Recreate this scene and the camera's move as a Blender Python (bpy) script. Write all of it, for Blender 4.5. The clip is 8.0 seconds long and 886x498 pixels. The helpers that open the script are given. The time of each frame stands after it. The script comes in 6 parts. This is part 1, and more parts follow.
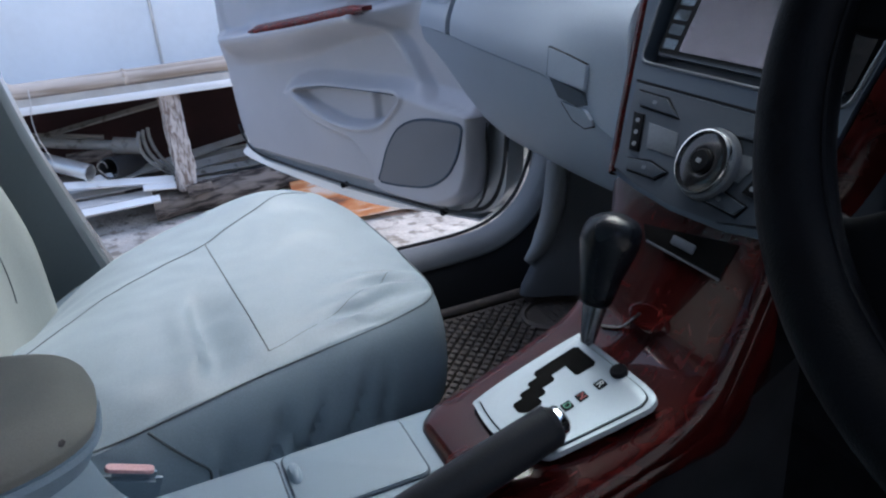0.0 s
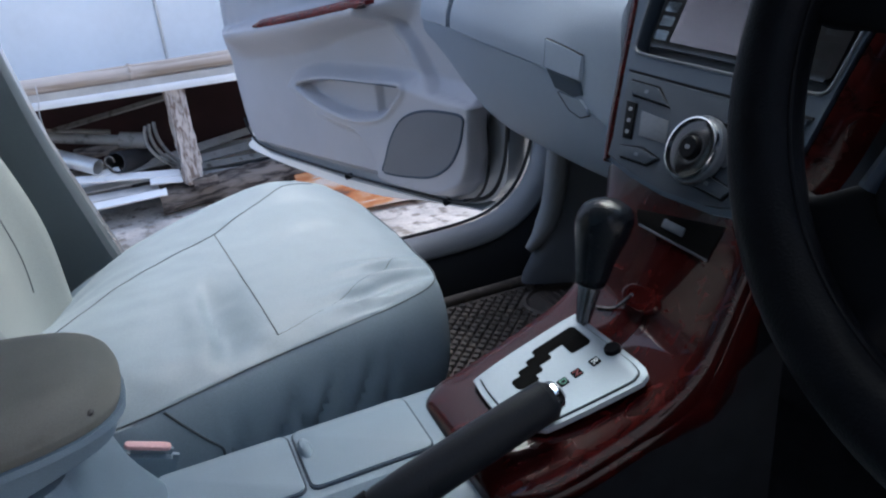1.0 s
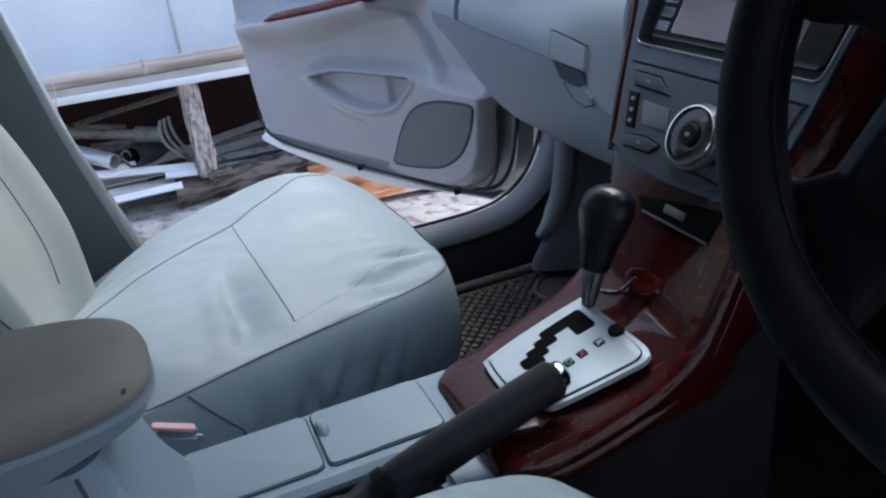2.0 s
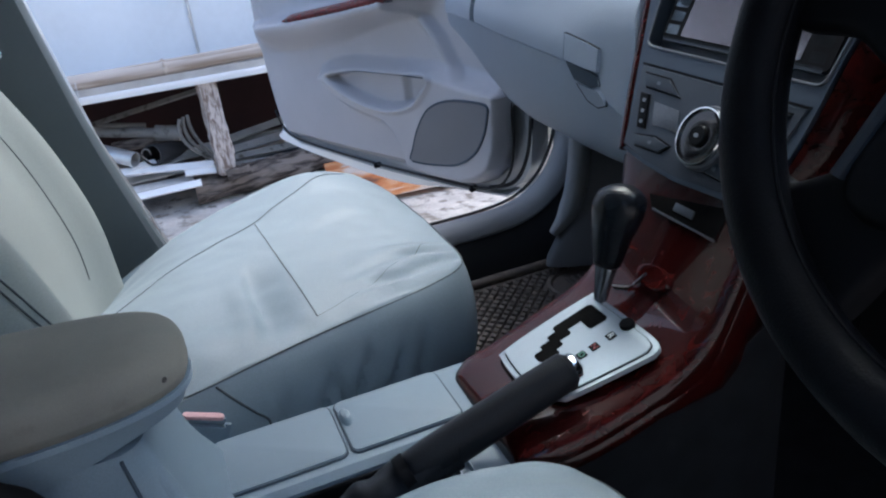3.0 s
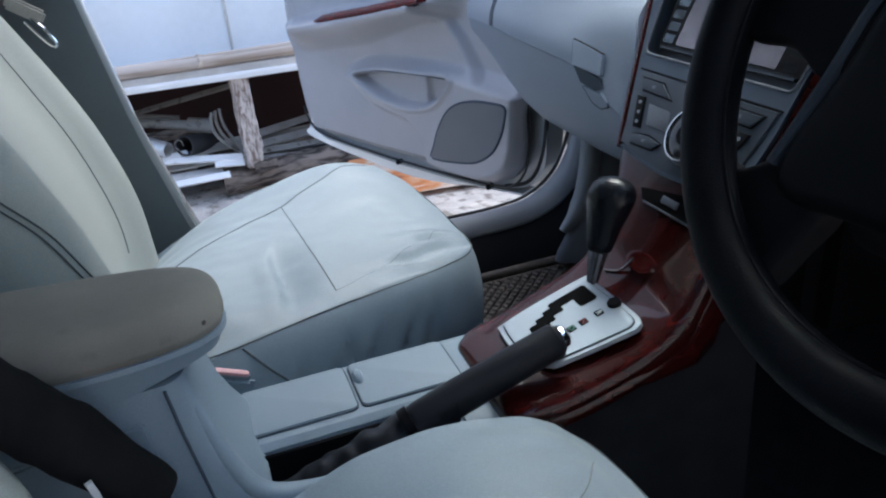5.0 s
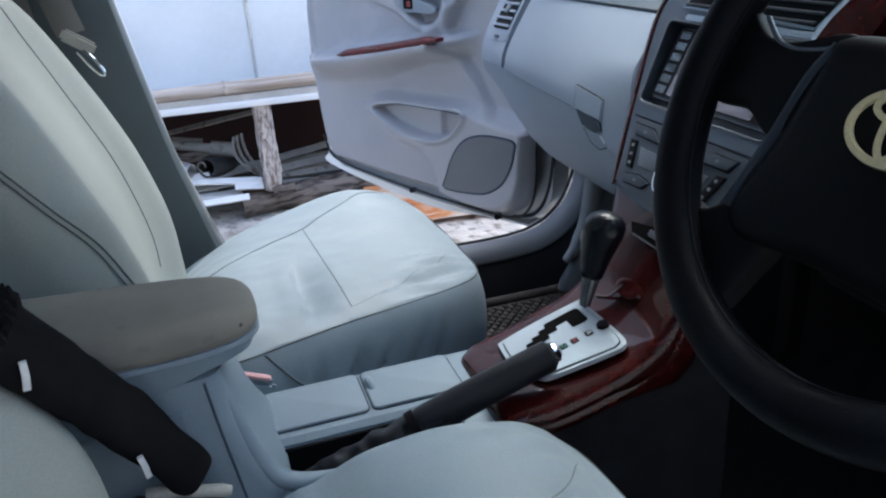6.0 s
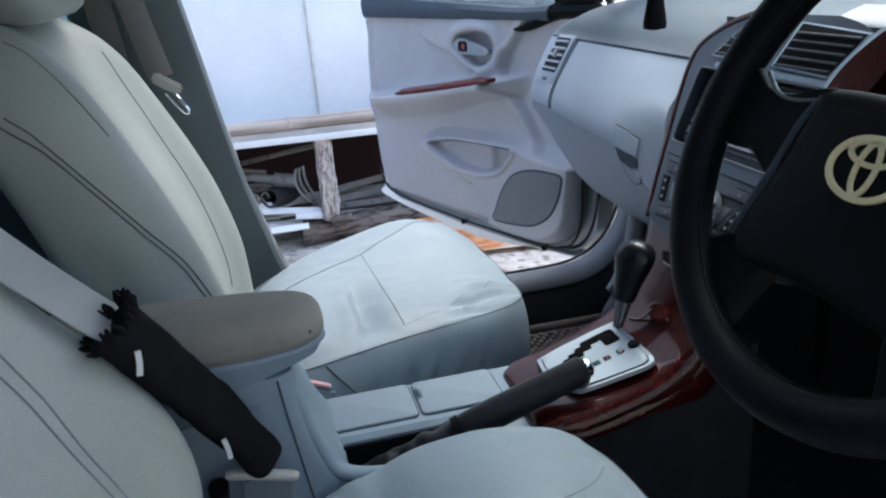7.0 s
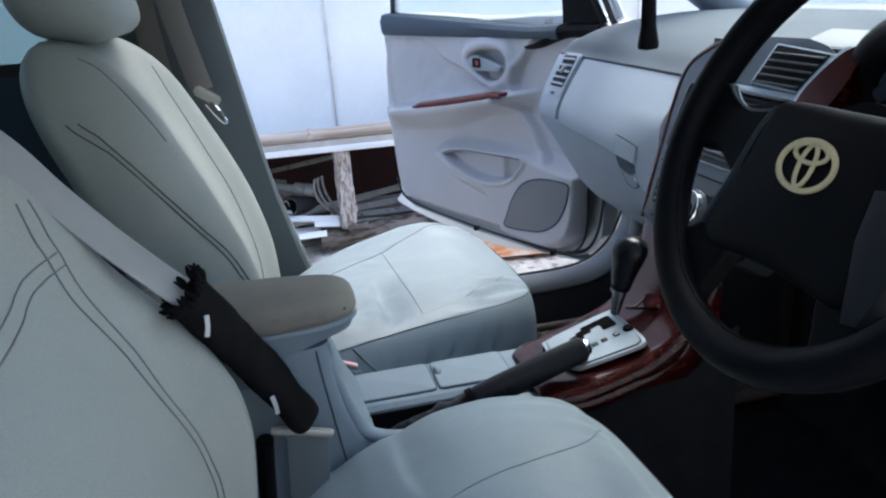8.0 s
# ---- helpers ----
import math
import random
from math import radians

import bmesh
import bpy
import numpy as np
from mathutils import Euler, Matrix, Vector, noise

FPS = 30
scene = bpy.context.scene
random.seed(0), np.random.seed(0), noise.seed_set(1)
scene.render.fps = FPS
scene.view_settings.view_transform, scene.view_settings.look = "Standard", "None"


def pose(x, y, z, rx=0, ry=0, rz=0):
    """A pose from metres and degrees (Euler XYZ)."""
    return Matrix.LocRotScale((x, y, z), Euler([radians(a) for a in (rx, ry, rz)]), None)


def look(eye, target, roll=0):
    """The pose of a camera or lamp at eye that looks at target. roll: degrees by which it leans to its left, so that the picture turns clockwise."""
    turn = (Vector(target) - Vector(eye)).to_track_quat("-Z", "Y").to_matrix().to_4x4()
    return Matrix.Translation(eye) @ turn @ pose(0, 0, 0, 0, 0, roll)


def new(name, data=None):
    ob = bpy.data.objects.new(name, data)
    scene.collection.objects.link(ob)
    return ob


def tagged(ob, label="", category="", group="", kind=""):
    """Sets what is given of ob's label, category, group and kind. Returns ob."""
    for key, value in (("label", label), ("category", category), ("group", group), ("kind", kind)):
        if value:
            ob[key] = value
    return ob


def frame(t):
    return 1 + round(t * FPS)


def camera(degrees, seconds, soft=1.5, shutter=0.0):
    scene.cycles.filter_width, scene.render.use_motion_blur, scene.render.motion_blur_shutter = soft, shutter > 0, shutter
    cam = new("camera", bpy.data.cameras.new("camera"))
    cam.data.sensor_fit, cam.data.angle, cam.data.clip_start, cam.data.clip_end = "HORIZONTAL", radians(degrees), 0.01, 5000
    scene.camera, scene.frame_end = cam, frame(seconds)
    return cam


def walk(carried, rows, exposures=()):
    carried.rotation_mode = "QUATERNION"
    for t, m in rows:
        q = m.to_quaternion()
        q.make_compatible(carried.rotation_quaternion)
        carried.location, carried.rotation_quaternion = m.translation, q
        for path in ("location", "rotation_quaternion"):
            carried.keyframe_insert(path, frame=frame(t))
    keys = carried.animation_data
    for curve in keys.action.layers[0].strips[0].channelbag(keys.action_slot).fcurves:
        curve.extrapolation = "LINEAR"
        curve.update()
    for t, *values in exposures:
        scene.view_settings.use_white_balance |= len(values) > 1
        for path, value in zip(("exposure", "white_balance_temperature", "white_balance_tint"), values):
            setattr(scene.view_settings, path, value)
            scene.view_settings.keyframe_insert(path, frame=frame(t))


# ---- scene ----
cam = camera(61.0, 8.0, soft=2.2)
PATH = [
    (0, (-0.266, -0.453, 0.951), (0.417, 1.23, 0.114), -4.4),
    (0.5, (-0.268, -0.466, 0.954), (0.404, 1.217, 0.109), -5.1),
    (1, (-0.274, -0.48, 0.957), (0.393, 1.201, 0.102), -5.1),
    (1.5, (-0.276, -0.493, 0.96), (0.373, 1.188, 0.092), -5.7),
    (3, (-0.291, -0.525, 0.979), (0.3, 1.17, 0.097), -6.9),
    (3.5, (-0.295, -0.541, 0.983), (0.276, 1.164, 0.108), -6.7),
    (4, (-0.3, -0.56, 0.985), (0.264, 1.15, 0.114), -6.0),
    (4.5, (-0.303, -0.58, 0.986), (0.242, 1.135, 0.114), -6.2),
    (5.8, (-0.321, -0.659, 1.01), (0.214, 1.084, 0.188), -4.0),
    (6, (-0.328, -0.679, 1.019), (0.203, 1.078, 0.223), -3.8),
    (6.5, (-0.339, -0.728, 1.036), (0.105, 1.078, 0.3), -4.5),
    (7, (-0.346, -0.766, 1.043), (0.066, 1.059, 0.338), -4.3),
    (7.5, (-0.361, -0.827, 1.051), (0.027, 1.013, 0.369), -4.1),
    (8, (-0.38, -0.878, 1.057), (0.009, 0.967, 0.39), -4.1),
]
walk(cam, [(t, look(eye, target, roll)) for t, eye, target, roll in PATH], exposures=[(0.0, 1.84, 5780, 9), (4.5, 1.92, 5840, 8), (8.0, 2.12, 5950, 7)])

# ---- light: an overcast day ----
world = bpy.data.worlds.new("overcast_sky")
scene.world = world
world.use_nodes = True
wn = world.node_tree.nodes
sky = wn.new("ShaderNodeTexSky")
sky.sky_type = "NISHITA"
sky.sun_disc = False
sky.sun_elevation = radians(58)
sky.sun_rotation = radians(35)
sky.air_density, sky.dust_density, sky.ozone_density = 1.0, 5.0, 1.5
wn["Background"].inputs["Strength"].default_value = 0.15
world.node_tree.links.new(sky.outputs["Color"], wn["Background"].inputs["Color"])
sun_data = bpy.data.lights.new("sun", "SUN")
sun_data.energy, sun_data.angle, sun_data.color = 0.35, radians(30), (1.0, 0.98, 0.96)
sun = new("sun", sun_data)
sun.matrix_world = look((0.0, 0.0, 6.0), (-1.2, -2.4, 1.0))


# ---- materials ----
def surf(name, base, rough=0.5, metal=0.0, var=0.12, scale=6.0, fine=400.0, bump=0.15, depth=0.0006, coat=0.0, dirt=None, dirt_at=0.62, dirt_w=0.12, spec=0.5):
    """A procedural surface: two scales of tone, fine relief, and patches of dirt."""
    m = bpy.data.materials.new(name)
    m.use_nodes = True
    nt = m.node_tree
    b = nt.nodes["Principled BSDF"]
    tc = nt.nodes.new("ShaderNodeTexCoord")

    def tex(s, detail=4.0):
        n = nt.nodes.new("ShaderNodeTexNoise")
        n.inputs["Scale"].default_value, n.inputs["Detail"].default_value = s, detail
        nt.links.new(tc.outputs["Object"], n.inputs["Vector"])
        return n

    big, small = tex(scale), tex(fine, 2.0)
    ramp = nt.nodes.new("ShaderNodeValToRGB")
    ramp.color_ramp.elements[0].position, ramp.color_ramp.elements[1].position = 0.3, 0.7
    ramp.color_ramp.elements[0].color = (*[c * (1 - var) for c in base], 1)
    ramp.color_ramp.elements[1].color = (*[min(1, c * (1 + var)) for c in base], 1)
    nt.links.new(big.outputs["Fac"], ramp.inputs["Fac"])
    grain = nt.nodes.new("ShaderNodeMix")
    grain.data_type, grain.blend_type = "RGBA", "OVERLAY"
    grain.inputs["Factor"].default_value = 0.25
    nt.links.new(ramp.outputs["Color"], grain.inputs["A"])
    nt.links.new(small.outputs["Fac"], grain.inputs["B"])
    out = grain.outputs["Result"]
    if dirt:
        patch = tex(scale * 2.3, 8.0)
        mask = nt.nodes.new("ShaderNodeValToRGB")
        mask.color_ramp.elements[0].position, mask.color_ramp.elements[1].position = dirt_at, min(1, dirt_at + dirt_w)
        nt.links.new(patch.outputs["Fac"], mask.inputs["Fac"])
        mix = nt.nodes.new("ShaderNodeMix")
        mix.data_type = "RGBA"
        mix.inputs["B"].default_value = (*dirt, 1)
        nt.links.new(mask.outputs["Color"], mix.inputs["Factor"])
        nt.links.new(out, mix.inputs["A"])
        out = mix.outputs["Result"]
    nt.links.new(out, b.inputs["Base Color"])
    rr = nt.nodes.new("ShaderNodeMapRange")
    rr.inputs["To Min"].default_value, rr.inputs["To Max"].default_value = max(0.02, rough - 0.08), min(1, rough + 0.08)
    nt.links.new(big.outputs["Fac"], rr.inputs["Value"])
    nt.links.new(rr.outputs["Result"], b.inputs["Roughness"])
    b.inputs["Metallic"].default_value = metal
    b.inputs["Specular IOR Level"].default_value = spec
    if coat:
        b.inputs["Coat Weight"].default_value, b.inputs["Coat Roughness"].default_value = coat, 0.06
    if bump:
        bp = nt.nodes.new("ShaderNodeBump")
        bp.inputs["Strength"].default_value, bp.inputs["Distance"].default_value = bump, depth
        nt.links.new(small.outputs["Fac"], bp.inputs["Height"])
        nt.links.new(bp.outputs["Normal"], b.inputs["Normal"])
    return m


def wood_gloss(name="mahogany_varnish", coat=0.85, gain=1.0):
    """Dark red burl under varnish; gain lightens or darkens it for lit and shaded copies."""
    m = surf(name, (0.07, 0.009, 0.006), 0.25, coat=coat, bump=0, spec=0.12)
    m.node_tree.nodes["Principled BSDF"].inputs["Coat Roughness"].default_value = 0.04
    nt = m.node_tree
    b = nt.nodes["Principled BSDF"]
    tc = nt.nodes["Texture Coordinate"]
    n = nt.nodes.new("ShaderNodeTexNoise")
    n.inputs["Scale"].default_value, n.inputs["Detail"].default_value, n.inputs["Distortion"].default_value = 70, 8, 1.6
    mp = nt.nodes.new("ShaderNodeMapping")
    mp.inputs["Scale"].default_value = (0.45, 1.0, 0.8)
    nt.links.new(tc.outputs["Object"], mp.inputs["Vector"])
    nt.links.new(mp.outputs["Vector"], n.inputs["Vector"])
    r = nt.nodes.new("ShaderNodeValToRGB")
    e = r.color_ramp.elements
    e[0].position, e[0].color = 0.25, (0.011, 0.0014, 0.0013, 1)
    e[1].position, e[1].color = 0.80, (0.060, 0.0062, 0.0052, 1)
    k = e.new(0.52)
    k.color = (0.027, 0.0027, 0.0024, 1)
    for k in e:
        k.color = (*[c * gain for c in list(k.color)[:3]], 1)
    nt.links.new(n.outputs["Fac"], r.inputs["Fac"])
    nt.links.new(r.outputs["Color"], b.inputs["Base Color"])
    return m


def old_wood(name, light, dark, along=(1, 14, 14)):
    """Weathered timber with grain along one axis and flaking patches."""
    m = surf(name, light, 0.85, bump=0)
    nt = m.node_tree
    b = nt.nodes["Principled BSDF"]
    tc = nt.nodes["Texture Coordinate"]
    mp = nt.nodes.new("ShaderNodeMapping")
    mp.inputs["Scale"].default_value = along
    nt.links.new(tc.outputs["Object"], mp.inputs["Vector"])
    n = nt.nodes.new("ShaderNodeTexNoise")
    n.inputs["Scale"].default_value, n.inputs["Detail"].default_value, n.inputs["Distortion"].default_value = 5, 9, 0.6
    nt.links.new(mp.outputs["Vector"], n.inputs["Vector"])
    r = nt.nodes.new("ShaderNodeValToRGB")
    e = r.color_ramp.elements
    e[0].position, e[0].color = 0.40, (*dark, 1)
    e[1].position, e[1].color = 0.58, (*light, 1)
    nt.links.new(n.outputs["Fac"], r.inputs["Fac"])
    nt.links.new(r.outputs["Color"], b.inputs["Base Color"])
    bp = nt.nodes.new("ShaderNodeBump")
    bp.inputs["Strength"].default_value, bp.inputs["Distance"].default_value = 0.7, 0.006
    nt.links.new(n.outputs["Fac"], bp.inputs["Height"])
    nt.links.new(bp.outputs["Normal"], b.inputs["Normal"])
    return m


def glass_mat(name, tint, rough=0.0):
    m = bpy.data.materials.new(name)
    m.use_nodes = True
    b = m.node_tree.nodes["Principled BSDF"]
    b.inputs["Base Color"].default_value = (*tint, 1)
    b.inputs["Transmission Weight"].default_value = 1.0
    b.inputs["Roughness"].default_value = rough
    b.inputs["IOR"].default_value = 1.45
    return m


LEATHER = surf("grey_leatherette", (0.212, 0.263, 0.296), 0.48, var=0.06, scale=5, fine=900, bump=0.25, depth=0.0004, spec=0.35)
# same cover as LEATHER; greenish light on the backrests is put into this colour
SEAT_BACK = surf("leatherette_green_light", (0.280, 0.308, 0.284), 0.46, var=0.06, scale=5, fine=900, bump=0.25, depth=0.0004, spec=0.4)
STITCH = surf("dark_seam_thread", (0.075, 0.088, 0.095), 0.8, fine=1500)
STITCH_PALE = surf("grey_seam_thread", (0.16, 0.18, 0.18), 0.8, fine=1500)
ARM_CLOTH = surf("worn_armrest_cloth", (0.17, 0.165, 0.14), 0.75, var=0.16, scale=14, fine=1600, bump=0.35, depth=0.0005, dirt=(0.105, 0.098, 0.082), dirt_at=0.64, dirt_w=0.2)
PLASTIC = surf("grey_interior_plastic", (0.236, 0.281, 0.342), 0.52, var=0.05, scale=5, fine=1300, bump=0.25, depth=0.0003, spec=0.4)
DOOR_TRIM = surf("pale_grey_door_plastic", (0.378, 0.380, 0.396), 0.52, var=0.05, scale=5, fine=1300, bump=0.25, depth=0.0003)
CONSOLE = surf("console_grey_plastic", (0.190, 0.246, 0.290), 0.48, var=0.06, scale=6, fine=1300, bump=0.22, depth=0.0003)
DASH_TOP = surf("dark_grey_dash_skin", (0.056, 0.074, 0.095), 0.66, var=0.07, scale=5, fine=900, bump=0.4, depth=0.0004, spec=0.2)
PILLAR = surf("pillar_grey_plastic", (0.086, 0.106, 0.113), 0.6, var=0.07, scale=4, fine=1100, bump=0.2, depth=0.0003)
KNEE = surf("black_grained_plastic", (0.014, 0.0155, 0.0175), 0.65, var=0.1, fine=1200, bump=0.2, spec=0.08)
FACE = surf("charcoal_metallic_face", (0.044, 0.058, 0.076), 0.37, metal=0.45, var=0.06, scale=9, fine=1500, bump=0.08, depth=0.0002, spec=0.35)
STACK = surf("charcoal_stack_plastic", (0.024, 0.032, 0.043), 0.45, metal=0.15, var=0.08, scale=9, fine=1500, bump=0.12, depth=0.0002, spec=0.3)
SATIN = surf("satin_silver_blue", (0.23, 0.29, 0.35), 0.38, metal=0.5, var=0.05, bump=0)
STACK_EDGE = surf("satin_grey_edge", (0.075, 0.085, 0.10), 0.38, metal=0.3, var=0.06)
SPOKE_GREY = surf("dark_silver_trim", (0.016, 0.018, 0.021), 0.5, metal=0.2, var=0.1, spec=0.2)
SILL = surf("grey_sill_plastic", (0.205, 0.222, 0.243), 0.55, var=0.06, fine=1200, bump=0.2, spec=0.3)
KICK_SHADE = surf("shaded_kick_plastic", (0.085, 0.094, 0.108), 0.55, var=0.1, fine=1200, bump=0.2, spec=0.25)
BLACK = surf("black_plastic", (0.0048, 0.0052, 0.0062), 0.5, var=0.2, fine=900, bump=0.15, spec=0.06)
BLACK_LEATHER = surf("black_leather", (0.0075, 0.0090, 0.0120), 0.45, var=0.2, fine=700, bump=0.35, depth=0.0005, spec=0.16)
KNOB = surf("polished_black_leather", (0.005, 0.0065, 0.009), 0.27, var=0.2, fine=600, bump=0.15, depth=0.0003, spec=0.22)
WHEEL_LEATHER = surf("worn_black_wheel_leather", (0.0042, 0.0048, 0.0062), 0.45, var=0.3, scale=18, fine=700, bump=0.45, depth=0.0006, spec=0.06)
RUBBER = surf("black_rubber", (0.02, 0.02, 0.021), 0.7, var=0.2, fine=700)
FLEECE = surf("black_fleece", (0.008, 0.008, 0.009), 0.95, var=0.3, scale=40, fine=1800, bump=0.8, depth=0.0015, spec=0.1)
CARPET = surf("dark_carpet", (0.010, 0.0105, 0.012), 0.95, var=0.3, scale=30, fine=1500, bump=0.8, depth=0.002, spec=0.05)
TUNNEL = surf("dark_grey_tunnel_carpet", (0.0125, 0.0138, 0.0162), 0.95, var=0.2, scale=30, fine=1500, bump=0.6, depth=0.001, spec=0.05)
MAT = surf("brown_rubber_mat", (0.050, 0.042, 0.036), 0.62, var=0.3, scale=16, fine=700, dirt=(0.11, 0.09, 0.07), dirt_at=0.6)
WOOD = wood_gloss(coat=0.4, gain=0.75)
# same wood with light in its colour: door strip brightened, driver's side darkened
WOOD_LIT = wood_gloss("lit_mahogany", 0.45, 3.0)
WOOD_SHADED = wood_gloss("shaded_mahogany", 0.06, 0.5)
SILVER = surf("silver_gate_plate", (0.265, 0.310, 0.345), 0.5, metal=0.45, var=0.04, fine=1800, bump=0.08, depth=0.0001)
CHROME = surf("chrome", (0.85, 0.86, 0.87), 0.08, metal=1.0, var=0.02, bump=0)
SMOKE = surf("smoked_chrome", (0.20, 0.20, 0.21), 0.18, metal=0.9, var=0.3, scale=40, bump=0)
GRILLE = surf("speaker_grille", (0.165, 0.170, 0.180), 0.65, var=0.05, fine=1500, bump=0.9, depth=0.001)
# the sky's pale lavender reflection is painted into the screen's base colour
SCREEN = surf("screen_glass_painted_sheen", (0.56, 0.545, 0.66), 0.12, var=0.03, bump=0, coat=0.6)
BUTTON = surf("grey_button", (0.13, 0.145, 0.16), 0.4, var=0.06, bump=0)
INK = surf("white_print", (0.55, 0.57, 0.57), 0.5, bump=0)
GREEN_INK = surf("green_print", (0.06, 0.20, 0.14), 0.5, bump=0)
RED_INK = surf("red_print", (0.22, 0.03, 0.03), 0.5, bump=0)
GOLD = surf("pale_gold", (0.62, 0.55, 0.33), 0.35, metal=0.35, var=0.05, bump=0)
PINK = surf("faded_pink_plastic", (0.55, 0.30, 0.31), 0.4, var=0.06, bump=0)
BELT = surf("grey_belt_webbing", (0.31, 0.325, 0.32), 0.7, var=0.06, scale=10, fine=2200, bump=0.6, depth=0.0006)
BELT_BROWN = surf("brown_grey_webbing", (0.105, 0.10, 0.09), 0.7, var=0.06, scale=10, fine=2200, bump=0.6, depth=0.0006)
GLOSS = surf("gloss_black_plastic", (0.010, 0.010, 0.012), 0.15, bump=0, coat=0.15)
BELT_PLASTIC = surf("beige_buckle_plastic", (0.33, 0.33, 0.30), 0.45, var=0.05)
PAINT = surf("silver_car_paint", (0.55, 0.57, 0.58), 0.3, metal=0.5, var=0.03, bump=0, coat=0.8)
JAMB = surf("grey_jamb_paint", (0.36, 0.38, 0.39), 0.4, metal=0.3, var=0.1, bump=0, dirt=(0.15, 0.14, 0.12))
ROOFLINING = surf("roof_lining", (0.27, 0.27, 0.26), 0.9, var=0.04, fine=1200)
REAR_GLASS = glass_mat("dark_tinted_glass", (0.26, 0.37, 0.36))
GLASS = glass_mat("green_tinted_glass", (0.86, 0.95, 0.92))
SLOT_BLACK = surf("hole_shade_black", (0.004, 0.004, 0.004), 0.95, bump=0, spec=0.05)
CONCRETE = surf("old_concrete", (0.58, 0.53, 0.47), 0.9, var=0.25, scale=9, fine=70, bump=0.9, depth=0.008, dirt=(0.27, 0.23, 0.19), dirt_at=0.52, dirt_w=0.13)
SHEET = surf("white_painted_sheet", (0.87, 0.87, 0.855), 0.5, var=0.09, scale=1.6, fine=40, bump=0.1, depth=0.002)
GALV = surf("galvanised_strip", (0.62, 0.61, 0.585), 0.38, metal=0.6, var=0.12, scale=18, dirt=(0.3, 0.28, 0.26), dirt_at=0.66)
WHITE = surf("white_coated_steel", (0.90, 0.89, 0.865), 0.45, var=0.04, dirt=(0.5, 0.48, 0.45), dirt_at=0.7)
PIPE = surf("grey_pvc", (0.27, 0.255, 0.23), 0.55, var=0.16, scale=12, dirt=(0.09, 0.075, 0.06), dirt_at=0.56)
RUST = surf("rusty_corrugated", (0.52, 0.42, 0.34), 0.8, var=0.2, scale=5, fine=160, bump=0.4, depth=0.002)


def rust_bands(m):
    """Orange and dark brown rust in streaks along the sheet's waves."""
    nt = m.node_tree
    b = nt.nodes["Principled BSDF"]
    tc = nt.nodes["Texture Coordinate"]
    mp = nt.nodes.new("ShaderNodeMapping")
    mp.inputs["Scale"].default_value = (2.2, 9.0, 2.0)
    nt.links.new(tc.outputs["Object"], mp.inputs["Vector"])
    n = nt.nodes.new("ShaderNodeTexNoise")
    n.inputs["Scale"].default_value, n.inputs["Detail"].default_value, n.inputs["Distortion"].default_value = 2.4, 7, 0.5
    nt.links.new(mp.outputs["Vector"], n.inputs["Vector"])
    r = nt.nodes.new("ShaderNodeValToRGB")
    e = r.color_ramp.elements
    e[0].position, e[0].color = 0.33, (0.11, 0.055, 0.035, 1)
    e[1].position, e[1].color = 0.66, (0.60, 0.52, 0.44, 1)
    for at, col in ((0.42, (0.46, 0.15, 0.045, 1)), (0.50, (0.56, 0.25, 0.10, 1)), (0.57, (0.56, 0.42, 0.32, 1))):
        e.new(at).color = col
    nt.links.new(n.outputs["Fac"], r.inputs["Fac"])
    nt.links.new(r.outputs["Color"], b.inputs["Base Color"])


rust_bands(RUST)
UNSEEN_WALL = surf("bounce_wall_grey", (0.42, 0.42, 0.41), 0.9, var=0.2, scale=3)
MAROON = surf("dark_maroon_board", (0.035, 0.012, 0.012), 0.85, var=0.35, scale=6)
BAMBOO = old_wood("dry_bamboo", (0.56, 0.475, 0.395), (0.36, 0.285, 0.22), (0.6, 10, 10))
POST_WOOD = old_wood("flaking_post_wood", (0.62, 0.55, 0.49), (0.22, 0.16, 0.125), (17, 17, 5))
LOG_WOOD = old_wood("rotten_log_wood", (0.25, 0.205, 0.17), (0.045, 0.033, 0.027), (2, 9, 9))


# ---- mesh tools ----
def finish(ob_name, bm, material, sharp=38):
    bmesh.ops.recalc_face_normals(bm, faces=bm.faces)
    me = bpy.data.meshes.new(ob_name)
    bm.to_mesh(me)
    bm.free()
    me.materials.append(material)
    me.polygons.foreach_set("use_smooth", [True] * len(me.polygons))
    me.set_sharp_from_angle(angle=radians(sharp))
    return me


def part(name, bm, material, parent, label="", sharp=38):
    """Links a bmesh, made in place, as one mesh under its thing."""
    ob = new(name, finish(name, bm, material, sharp))
    if parent is not None:
        ob.parent = parent
        bpy.context.view_layer.update()
        ob.matrix_parent_inverse = parent.matrix_world.inverted()
    return tagged(ob, label)


def thing(name, at, label, category, group="", kind=""):
    ob = new(name)
    ob.location = at
    ob.empty_display_size = 0.05
    bpy.context.view_layer.update()
    return tagged(ob, label, category, group, kind)


def solo(name, bm, material, label, category, group="", kind="", sharp=38):
    return tagged(part(name, bm, material, None, "", sharp), label, category, group, kind)


def put_grid(bm, P, wrap=False):
    P = np.asarray(P, float)
    nu, nv = P.shape[:2]
    V = [[bm.verts.new(P[i, j]) for j in range(nv)] for i in range(nu)]
    for i in range(nu - 1):
        for j in range(nv if wrap else nv - 1):
            k = (j + 1) % nv
            bm.faces.new((V[i][j], V[i + 1][j], V[i + 1][k], V[i][k]))
    return V


